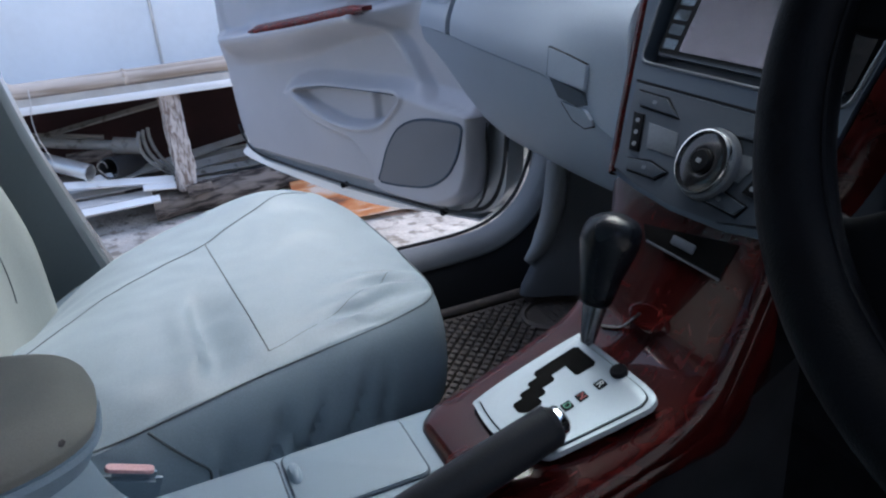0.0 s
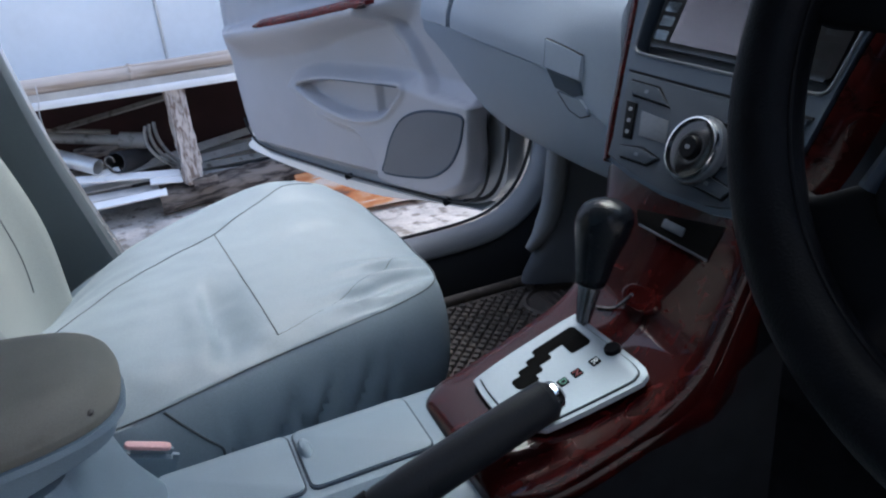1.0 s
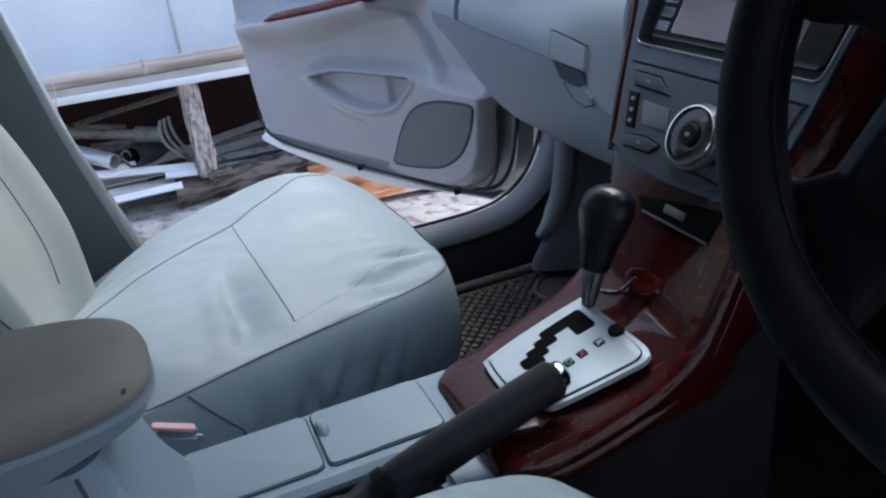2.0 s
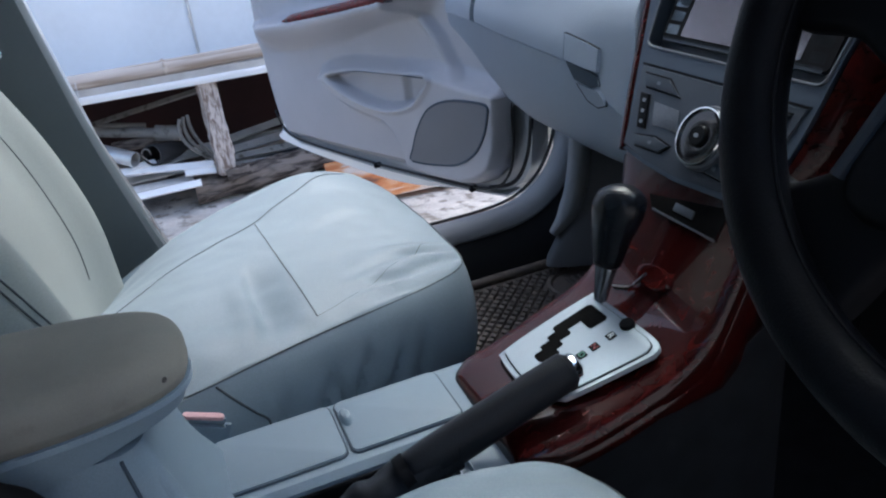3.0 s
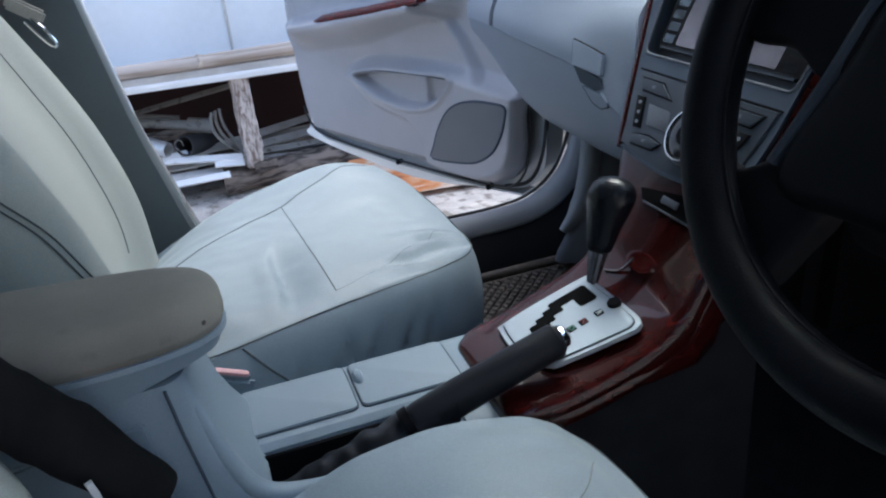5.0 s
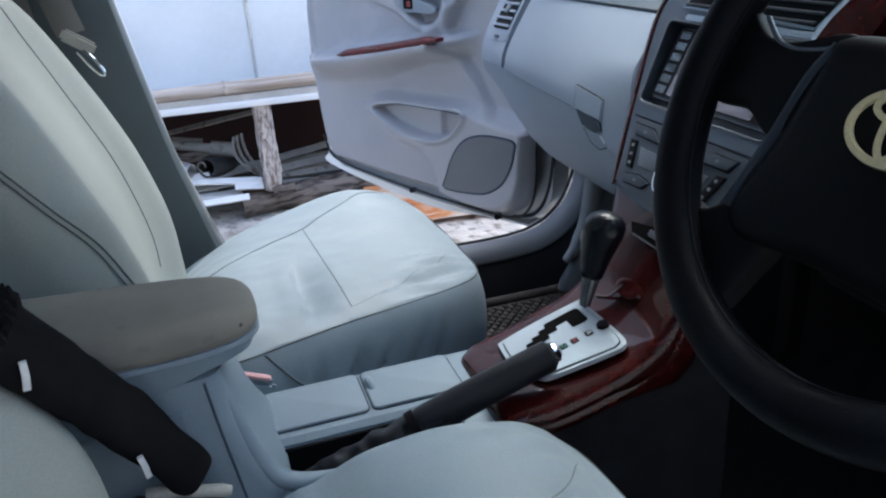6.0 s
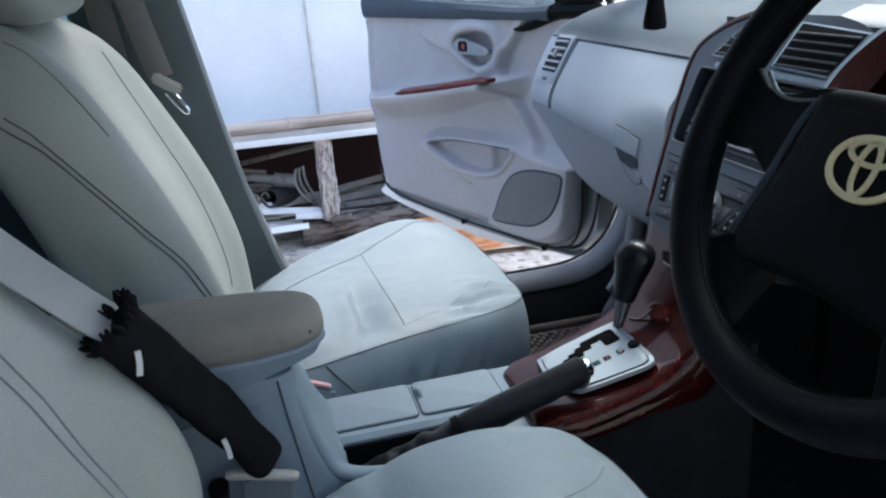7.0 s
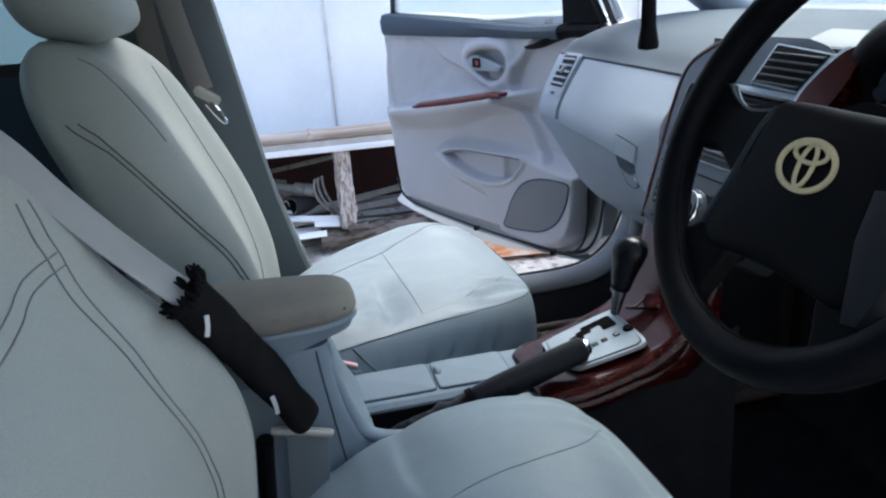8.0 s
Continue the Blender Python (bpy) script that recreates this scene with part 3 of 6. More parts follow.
        rings.append([(xf - q * w, sy * (yo + e), z) for q, e in ((0, 0.045), (0.0, 0.012), (0.03, 0.003), (0.10, 0), (0.9, -0.004), (0.97, 0.002), (1, 0.012), (1, 0.045))])
    pil = part("b_pillar", loft(rings), PILLAR, car, "dark grey pillar trim")
    part("pillar_seal", tube([(np.interp(z, (0.30, 0.50, 0.66, 0.85, 1.06, 1.42), (-0.290, -0.352, -0.394, -0.428, -0.462, -0.55)) - (0.012 if sy > 0 else 0.075), sy * (0.745 - 0.14 * max(0, z - 0.9) ** 1.2), z) for z in zs[3:]], 0.008, 8), RUBBER, pil)
    part("pillar_skin", loft([[(np.interp(z, (0.30, 0.66, 1.06, 1.42), (-0.29, -0.394, -0.462, -0.55)) - u - (0.06 if sy < 0 else 0), sy * (v - 0.14 * max(0, z - 0.9) ** 1.2), z) for u, v in ((0.004, 0.752), (0.004, 0.79), (0.2, 0.80), (0.2, 0.752))] for z in zs]), PAINT, pil)
    # rear doors, closed: trim panel, glass and frame
    part("rear_door_trim", sheet([[(-0.60 - 0.85 * u, sy * (0.70 + 0.02 * math.sin(v * 3)), 0.36 + 0.585 * v) for v in np.linspace(0, 1, 12)] for u in np.linspace(0, 1, 12)], (0, sy * 0.05, 0)), DASH_TOP, car, "dark rear door trim")
    part("rear_window_seal", block((-1.02, sy * 0.712, 0.955), (0.86, 0.02, 0.025), 0.005), RUBBER, car, "black window seal")
    rg = part("rear_side_glass", sheet([[(-0.58 - 0.85 * u, sy * (0.715 - 0.13 * v ** 1.3), 0.96 + 0.40 * v) for v in np.linspace(0, 1, 10)] for u in np.linspace(0, 1, 6)], (0, sy * 0.004, 0)), REAR_GLASS, car, "dark green tinted window glass")
ws = part("windscreen", sheet([[(0.80 - 0.70 * v + 0.10 * (1 - (y / 0.66) ** 2) * (1 - v * 0.5), y * (1 - 0.10 * v), 0.955 + 0.42 * v) for v in np.linspace(0, 1, 14)] for y in np.linspace(-0.68, 0.68, 20)], (0.0, 0, 0.005)), GLASS, car, "windscreen glass")
ws.visible_shadow = False
part("cowl", block((1.0, 0, 0.86), (0.30, 1.40, 0.10), 0.03), BLACK, car, "black plastic cowl")
part("bonnet", sheet([[(1.0 + 0.95 * u, y, 0.93 - 0.22 * u ** 2 - 0.10 * (abs(y) / 0.75) ** 3) for u in np.linspace(0, 1, 14)] for y in np.linspace(-0.78, 0.78, 16)], (0, 0, -0.02)), PAINT, car, "silver bonnet")
for sy in (1, -1):
    part("front_wing", sheet([[(0.60 + 1.25 * u, sy * (0.80 + 0.05 * math.sin(v * 3.1)), 0.25 + 0.56 * v) for v in np.linspace(0, 1, 12)] for u in np.linspace(0, 1, 14)], (0, -sy * 0.01, 0)), PAINT, car, "silver front wing")
part("boot", sheet([[(-1.48 - 0.72 * u, y, 0.95 - 0.05 * u - 0.12 * (abs(y) / 0.75) ** 4) for u in np.linspace(0, 1, 10)] for y in np.linspace(-0.78, 0.78, 14)], (0, 0, -0.02)), PAINT, car, "silver boot lid")
part("tail_panel", block((-2.2, 0, 0.58), (0.05, 1.5, 0.66), 0.02), PAINT, car, "silver tail panel")
part("nose_panel", block((1.92, 0, 0.48), (0.05, 1.5, 0.46), 0.02), PAINT, car, "silver nose panel")
for sy in (1, -1):
    part("rear_wing", sheet([[(-1.30 - 0.9 * u, sy * (0.80 + 0.05 * math.sin(v * 3.1)), 0.30 + 0.56 * v) for v in np.linspace(0, 1, 10)] for u in np.linspace(0, 1, 10)], (0, -sy * 0.01, 0)), PAINT, car, "silver rear wing")
    part("rear_door_skin", sheet([[(-0.45 - 0.86 * u, sy * (0.80 + 0.05 * math.sin(v * 3.1)), 0.32 + 0.62 * v) for v in np.linspace(0, 1, 10)] for u in np.linspace(0, 1, 10)], (0, -sy * 0.01, 0)), PAINT, car, "silver rear door skin")
    for x in (1.10, -1.52):
        Mw = Matrix.Translation((x, sy * 0.70, 0.305)) @ Matrix.Rotation(radians(90), 4, "X")
        wh = part("wheel", lathe(Mw, [(0.19, -0.09), (0.27, -0.098), (0.30, -0.085), (0.307, -0.05), (0.307, 0.05), (0.30, 0.085), (0.27, 0.098), (0.19, 0.09)], 40), RUBBER, car, "black tyre")
        part("rim", lathe(Mw, [(0.195, -0.08), (0.19, -0.04), (0.03, -0.05), (0.03, 0.05), (0.19, 0.04), (0.195, 0.08)], 32), SILVER, wh, "silver wheel rim")
part("rear_shelf", block((-1.52, 0, 0.90), (0.30, 1.3, 0.05), 0.01), DASH_TOP, car, "dark rear shelf")
part("rear_bulkhead", block((-1.48, 0, 0.58), (0.05, 1.4, 0.62), 0.01), CARPET, car, "dark bulkhead behind the cabin")
rw = part("rear_screen", sheet([[(-1.70 + 0.35 * v, y, 0.94 + 0.42 * v) for v in np.linspace(0, 1, 8)] for y in np.linspace(-0.58, 0.58, 10)], (0, 0, 0.005)), REAR_GLASS, car, "dark rear screen glass")


# ---- seats ----
def seat(name, sy, dx, yc_shift, label):
    """A front seat; sy is 1 for the passenger's, -1 for the driver's."""
    s = thing(name, (dx - 0.25, sy * 0.40 + yc_shift, 0.26), label, "car seat", "front seats")
    OUT = [(-0.42, 0.135), (-0.345, 0.141), (-0.206, 0.180), (-0.11, 0.203), (-0.045, 0.220), (-0.008, 0.238), (0.006, 0.270), (0.007, 0.35), (0.000, 0.45), (-0.016, 0.54), (-0.046, 0.608), (-0.095, 0.640),
           (-0.16, 0.645), (-0.25, 0.632), (-0.34, 0.61), (-0.43, 0.57), (-0.50, 0.50), (-0.52, 0.38), (-0.50, 0.24), (-0.465, 0.15)]
    K = 320
    out = spline(OUT, K, closed=True)
    c = np.array((-0.23, 0.395))

    ca, sa = math.cos(-0.0785), math.sin(-0.0785)
    DROP_X, DROP_Z = (spline([(-0.54, -0.085), (-0.48, -0.072), (-0.43, -0.058), (-0.38, -0.040), (-0.33, -0.024), (-0.28, -0.011), (-0.22, 0.002), (-0.15, 0.016), (-0.10, 0.021), (-0.05, 0.018), (0.01, 0.008)], 80)[:, k] for k in (0, 1))
    LIFT_X, LIFT_Z = (spline([(-0.60, 0.470), (-0.46, 0.500), (-0.37, 0.539), (-0.33, 0.562), (-0.255, 0.593), (-0.20, 0.603), (-0.16, 0.603), (-0.107, 0.594), (-0.075, 0.579), (-0.05, 0.560), (0.0, 0.545)], 80)[:, k] for k in (0, 1))

    def world(x, y, z):
        """The passenger's cushion as drawn; the driver's set forward, tilted up and turned a little."""
        if sy > 0:
            return (x, y, z + float(np.interp(x, DROP_X, DROP_Z)) * float(step(0.30, 0.56, y)))
        w = (y - 0.395) * 1.065
        v = 0.079 - ((x + 0.23) * sa + w * ca + 0.395)
        if v > -0.135:
            v = -0.127 - 0.008 * math.exp(-(v + 0.135) / 0.008)
        xw = (x + 0.23) * ca - w * sa - 0.23 + dx
        return (xw, v, z - 0.571 + float(np.interp(xw, LIFT_X, LIFT_Z)))

    side_in = 0.0 if sy > 0 else -0.007
    soft = 1.0 if sy > 0 else 0.3

    def at_back(x, y, z):
        return (x, sy * y + yc_shift + side_in, z)

    def top_z(x, y, rho):
        z = 0.553 + 0.019 * (1 - rho ** 3.2)
        z += 0.010 * math.exp(-((y - 0.585) / 0.05) ** 2) * (1 - rho ** 6) * float(step(-0.02, -0.12, x))
        z += 0.005 * math.exp(-((y - 0.19) / 0.04) ** 2) * (1 - rho ** 8)
        z -= 0.020 * float(step(-0.30, -0.50, x))
        # slack cover: a fold behind the cross seam, creases towards the front corner
        xl = -0.254 + 0.06 * (y - 0.26) + 0.004 * math.sin(y * 35)
        band = float(step(0.17, 0.22, y)) * float(step(0.37, 0.30, y))
        d = x - xl
        z -= soft * band * (0.0115 * float(step(-0.007, 0.007, d)) * (1 - float(step(0.004, 0.060, d))) - 0.002 * math.exp(-((d + 0.014) / 0.012) ** 2))
        z -= soft * 0.005 * math.exp(-((x + 0.29) ** 2 / 0.003 + (y - 0.27) ** 2 / 0.006))
        crease = float(step(0.50, 0.85, rho)) * float(step(-0.17, -0.05, x)) * float(step(0.36, 0.25, y))
        z += soft * 0.0085 * crease * math.sin(190 * (y - 0.12 * x) + 7 * wav(x * 9, y * 9)) * (0.55 + 0.9 * abs(wav(x * 16, y * 12, 5))) * (1 - rho ** 10)
        z += soft * (0.0026 * wav(x * 11, y * 17, sy) + 0.0012 * wav(x * 34, y * 40, 2))
        return z

    rings = []
    for rho in [0.02, 0.08] + [0.14 + 0.022 * q for q in range(36)] + [0.955, 0.975, 0.988, 0.996]:
        rings.append([world(*(c + (p - c) * rho), top_z(*(c + (p - c) * rho), rho)) for p in out])
    nrm = np.gradient(np.vstack([out[-1], out, out[0]]), axis=0)[1:-1]
    nrm = np.stack([nrm[:, 1], -nrm[:, 0]], 1)
    nrm /= np.linalg.norm(nrm, axis=1)[:, None]
    if np.dot(nrm[0], out[0] - c) < 0:
        nrm = -nrm
    PUSH = np.array(((0.549, 0.003), (0.541, 0.008), (0.528, 0.013), (0.510, 0.017), (0.490, 0.019), (0.470, 0.019), (0.455, 0.017), (0.440, 0.014), (0.425, 0.009), (0.410, 0.002), (0.395, -0.008), (0.380, -0.018), (0.365, -0.03), (0.345, -0.06)))
    GATHER = ((-0.268, 0.010, 0.3), (-0.215, 0.013, 0.5), (-0.192, 0.009, -0.2), (-0.168, 0.012, 0.45), (-0.118, 0.011, 0.35), (-0.085, 0.008, 0.2))

    def side_at(k, z):
        """The cushion's wall below the piping, with gathers where the cover is pulled under."""
        p, near = out[k], max(0.0, -nrm[k][1])
        push = float(np.interp(z, PUSH[::-1, 0], PUSH[::-1, 1])) * (0.35 + 0.65 * near)
        dent = sum(dp_ * math.exp(-((p[0] - xg_ - sl_ * (z - 0.47)) / 0.007) ** 2) for xg_, dp_, sl_ in GATHER) * near * float(step(0.535, 0.465, z))
        push += 0.004 * wav(p[0] * 22, p[1] * 22, z * 6) * float(step(0.54, 0.46, z)) - soft * dent
        return p + nrm[k] * (push + 0.0015 * wav(p[0] * 12, p[1] * 12, z * 12))

    for z in [0.549, 0.545, 0.540, 0.532] + [0.522 - 0.009 * q for q in range(14)] + [0.395, 0.380, 0.365, 0.345]:
        rings.append([world(*side_at(k, z), z + 0.002 * wav(p[0] * 9, p[1] * 9, 4)) for k, p in enumerate(out)])
    cushion = part("cushion", loft(rings), LEATHER, s)

    def on_top(pts, n=60, lift=0.0004):
        res = []
        for x, y in spline(pts, n):
            d = np.array((x, y)) - c
            j = int(np.argmax(((out - c) @ d) / np.linalg.norm(out - c, axis=1)))
            rho = min(0.995, np.linalg.norm(d) / np.linalg.norm(out[j] - c))
            res.append(world(x, y, top_z(x, y, rho) + lift))
        return res
    part("edge_piping", tube([world(*(p + nrm[k] * 0.001), 0.5515 + 0.002 * wav(p[0] * 9, p[1] * 9, 4)) for k, p in list(enumerate(out))[6:K - 6]][:int(K * 0.62)], 0.0010, 6), STITCH, cushion, "dark piped edge seam")
    for pts in ([(-0.43, 0.34), (-0.40, 0.375), (-0.353, 0.425), (-0.274, 0.463), (-0.214, 0.482), (-0.14, 0.532), (-0.052, 0.590)], [(-0.214, 0.482), (-0.208, 0.40), (-0.200, 0.30), (-0.192, 0.206)],
                [(-0.192, 0.206), (-0.15, 0.225), (-0.10, 0.252), (-0.05, 0.285), (-0.02, 0.31)]) if sy > 0 else ():
        faint = pts[-1] == (-0.02, 0.31)
        part("seam", tube(on_top(pts, lift=-0.0003 if faint else 0.0004), 0.0005 if faint else 0.0007, 6), STITCH, cushion)
    if sy < 0:
        part("seam", tube(on_top([(-0.27, 0.372), (-0.178, 0.365), (-0.128, 0.360), (-0.066, 0.337), (-0.018, 0.285)], lift=0.0002), 0.0007, 6), STITCH_PALE, cushion)
    if sy > 0:
        line = []
        for f in np.linspace(0, 1, 26):
            xs_ = -0.312 + 0.050 * f + 0.010 * math.sin(f * 3.1)
            k = min((k for k in range(K) if out[k][1] < 0.3), key=lambda k: abs(out[k][0] - xs_))
            z = 0.549 - 0.115 * f
            line.append(world(*(side_at(k, z) + nrm[k] * 0.0006), z))
        part("side_seam", tube(spline(line[::3], 30), 0.0013, 6), STITCH, cushion)
    part("seat_base", block(world(-0.26, 0.39, 0.305), (0.40, 0.36, 0.10), 0.02), BLACK, s, "black seat base on rails")

    # backrest; the driver's leans further back
    lean = [(0.44, -0.444), (0.52, -0.446), (0.60, -0.454), (0.70, -0.479), (0.79, -0.513), (0.84, -0.535), (0.93, -0.577), (1.03, -0.620)] if sy > 0 else [(0.44, -0.508), (0.55, -0.490), (0.62, -0.482), (0.66, -0.481), (0.71, -0.493), (0.776, -0.530), (0.834, -0.574), (0.875, -0.597), (0.93, -0.627), (1.03, -0.685)]
    BACK_Z, BACK_X = (spline(lean, 80)[:, k] for k in (0, 1))
    WIDE_Z, WIDE_Y = (spline([(0.44, 0.205), (0.52, 0.224), (0.62, 0.243), (0.70, 0.249), (0.78, 0.248), (0.9, 0.231), (1.03, 0.203)], 80)[:, k] for k in (0, 1))

    def back_ring(z):
        top = max(0.0, 1 - (max(0, z - 0.86) / 0.158) ** 3) ** 0.5 if z > 0.86 else 1.0
        xf = float(np.interp(z, BACK_Z, BACK_X))
        thick = np.interp(z, (0.48, 0.7, 1.02), (0.15, 0.145, 0.12)) * max(0.12, top)
        hw = float(np.interp(z, WIDE_Z, WIDE_Y)) * (0.72 + 0.28 * top if z > 0.86 else 1)
        xf -= (1 - top) * 0.045
        if sy < 0:
            hw += float(np.interp(z, (0.47, 0.56, 0.62, 0.68, 0.74, 0.80, 0.90, 1.02), (-0.040, -0.010, 0.004, 0.006, 0.002, -0.002, 0.0, 0.0)))
        ring = []
        for a in np.linspace(0, 2 * np.pi, 72, endpoint=False):
            ca, sa = math.cos(a), math.sin(a)
            u = math.copysign(abs(sa) ** 0.55, sa)
            f = math.copysign(abs(ca) ** 0.55, ca)
            x = xf - thick / 2 + f * thick / 2
            if f > 0:
                x += 0.056 * math.exp(-((abs(u) - 0.82) / 0.24) ** 2) * top * f
            x += 0.0025 * wav(u * 3, z * 9, sy * 2)
            ring.append(at_back(x, 0.392 + hw * u, z))
        return ring
    zs = np.concatenate([np.linspace(0.47, 0.86, 26), 0.86 + 0.158 * np.sin(np.linspace(0.1, 1.54, 16))])
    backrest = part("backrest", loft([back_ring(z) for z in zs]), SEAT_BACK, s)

    def on_back(pairs, n=60, out_=0.0006):
        """A line over the front face: offsets from the middle, and heights."""
        res = []
        for u, z in spline(pairs, n):
            ring = np.array(back_ring(z))
            front = ring[[k % 72 for k in range(-18, 19)]]
            front = front[np.argsort(front[:, 1])]
            y = at_back(0, 0.392 + u, 0)[1]
            res.append((np.interp(y, front[:, 1], front[:, 0]) + out_, y, front[0][2]))
        return res

    def on_side(pairs, n=60):
        """A line round the side: degrees from the front, and heights."""
        res = []
        for a, z in spline(pairs, n):
            ring = np.array(back_ring(z))
            k = (a / 5.0) % 72
            k0 = int(k)
            p = ring[k0] + (ring[(k0 + 1) % 72] - ring[k0]) * (k - k0)
            mid = ring.mean(axis=0)
            res.append(p + (p - mid) / np.linalg.norm(p - mid) * 0.0006)
        return res
    if sy > 0:
        part("seam", tube(on_side([(15, 0.545), (17, 0.60), (18.5, 0.66), (19, 0.73), (19, 0.79), (19.5, 0.85), (21, 0.91), (25, 0.955)]), 0.0009, 6), STITCH, backrest)
        part("seam", tube(on_side([(-49, 0.880), (-52, 0.93), (-54, 0.963), (-56, 0.984), (-62, 0.996)]), 0.0008, 6), STITCH_PALE, backrest)
        for w in (0.0, 3.5):
            part("double_seam", tube(on_side([(-47 - w, 0.60), (-51 - w, 0.665), (-55 - w, 0.718), (-63 - w, 0.765), (-70 - w, 0.808), (-76 - w, 0.846), (-82 - w, 0.882), (-88 - w, 0.918)]), 0.0010, 6), STITCH, backrest)
    if sy < 0:
        for w in (0.0, 0.011):
            part("double_seam", tube(on_back([(u_ + w, z_) for u_, z_ in ((-0.163, 0.914), (-0.155, 0.885), (-0.151, 0.859), (-0.134, 0.788), (-0.120, 0.735), (-0.119, 0.677), (-0.126, 0.622), (-0.13, 0.55))]), 0.0008, 6), STITCH_PALE, backrest)
            part("double_seam", tube(on_back([(-0.151, 0.859 + w), (-0.11, 0.851 + w), (-0.068, 0.842 + w), (-0.005, 0.840 + w), (0.06, 0.840 + w)]), 0.0008, 6), STITCH_PALE, backrest)
    # headrest
    rings = []
    for f in np.linspace(-1, 1, 22):
        k = max(0.02, 1 - abs(f) ** 5) ** 0.5
        z = 1.102 + 0.094 * f
        rings.append([at_back(-0.652 - 0.03 * f + 0.075 * k * math.copysign(abs(math.cos(a)) ** 0.6, math.cos(a)), 0.385 + 0.150 * (0.25 + 0.75 * k) * math.copysign(abs(math.sin(a)) ** 0.6, math.sin(a)), z) for a in np.linspace(0, 2 * np.pi, 40, endpoint=False)])
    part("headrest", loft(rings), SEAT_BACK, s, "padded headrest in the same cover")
    for w in (-0.06, 0.06):
        part("headrest_rod", tube([at_back(-0.645, 0.385 + w, z) for z in (0.98, 1.0, 1.04)], 0.006, 10), CHROME, s)
    return s


seat("front_seat", 1, 0.0, 0.0, "front passenger seat in pale grey-green leatherette cover")
seat("front_seat", -1, -0.035, 0.010, "driver seat in pale grey-green leatherette with double seams")


# ---- centre console ----
console = thing("center_console", (-0.2, -0.02, 0.26), "grey plastic console with red wood trim between the seats", "console")
# tunnel body with the lever's pit
def console_body():
    bm = bmesh.new()
    xs = spline([(-0.345, 0), (-0.25, 0), (-0.15, 0), (-0.06, 0)], 20)[:, 0]
    # main deck on the passenger's side of the pit
    rings = [[(x, y, z) for y, z in ((0.055, 0.26), (0.051, 0.545), (0.047, 0.556), (0.042, 0.559), (-0.040, 0.558), (-0.046, 0.553), (-0.049, 0.48), (-0.049, 0.26))] for x in xs]
    loft(rings, bm)
    # wall on the driver's side of the pit
    rings = [[(x, y, z) for y, z in ((-0.094, 0.26), (-0.094, 0.530), (-0.096, 0.542), (-0.101, 0.546), (-0.107, 0.543), (-0.111, 0.534), (-0.116, 0.26))] for x in xs]
    loft(rings, bm)
    return bm


part("deck", console_body(), CONSOLE, console)
part("pit_floor", block((-0.20, -0.078, 0.44), (0.30, 0.05, 0.02), 0.003), BLACK, console, "black lever pit")
# black plate added over the deck's side in place of the pit's shade
part("pit_shade_plate", block((-0.245, -0.0512, 0.5055), (0.20, 0.004, 0.094), 0.001), BLACK, console)
part("pit_front", block((-0.100, -0.088, 0.515), (0.085, 0.068, 0.070), 0.008), CONSOLE, console)
# riser under the armrest
rings = []
for z in np.linspace(0.26, 0.684, 26):
    xf = float(np.interp(z, (0.26, 0.50, 0.556, 0.57, 0.60, 0.64, 0.684), (-0.318, -0.316, -0.312, -0.325, -0.338, -0.348, -0.355)))
    rings.append([(x, y, z) for x, y in round_rect(0.42, 0.152, 0.020, 6, xf - 0.21, -0.032)])
part("riser", loft(rings), CONSOLE, console)
part("side_panel", block((-0.475, -0.1095, 0.46), (0.21, 0.006, 0.38), 0.0025, Matrix.Rotation(-0.10, 4, "Y")), CONSOLE, console, "flat side panel")
part("riser_seam", tube([(-0.370, -0.1085, 0.680), (-0.366, -0.1088, 0.64), (-0.360, -0.1088, 0.594), (-0.352, -0.1088, 0.53)], 0.0013, 6), DASH_TOP, console)
part("pit_rim", tube(spline([(-0.366, -0.092, 0.672), (-0.355, -0.093, 0.640), (-0.344, -0.095, 0.600), (-0.332, -0.098, 0.572), (-0.317, -0.101, 0.556), (-0.29, -0.102, 0.547), (-0.25, -0.102, 0.543), (-0.15, -0.102, 0.541)], 40), 0.009, 12), CONSOLE, console)
# cup-holder lids
for a, b in ((-0.326, -0.2225), (-0.2175, -0.118)):
    M = Matrix.Translation((0, 0, 0.5565))
    lid = part("cup_lid", prism(M, round_rect(b - a, 0.072, 0.007, 4, (a + b) / 2, 0.006), 0.0050, 0.0015), CONSOLE, console, "sliding cup holder lid")
    part("lid_gap", prism(M, round_rect(b - a + 0.003, 0.075, 0.008, 4, (a + b) / 2, 0.006), 0.0032), DASH_TOP, lid)
# finger grip between the lids
part("lid_grip", lathe(Matrix.Translation((-0.212, 0.016, 0.562)) @ Matrix.Diagonal((0.55, 1.25, 1.0, 1.0)), [(0.0005, 0.0055), (0.006, 0.0048), (0.009, 0.002), (0.010, -0.002)], 20), CONSOLE, console)


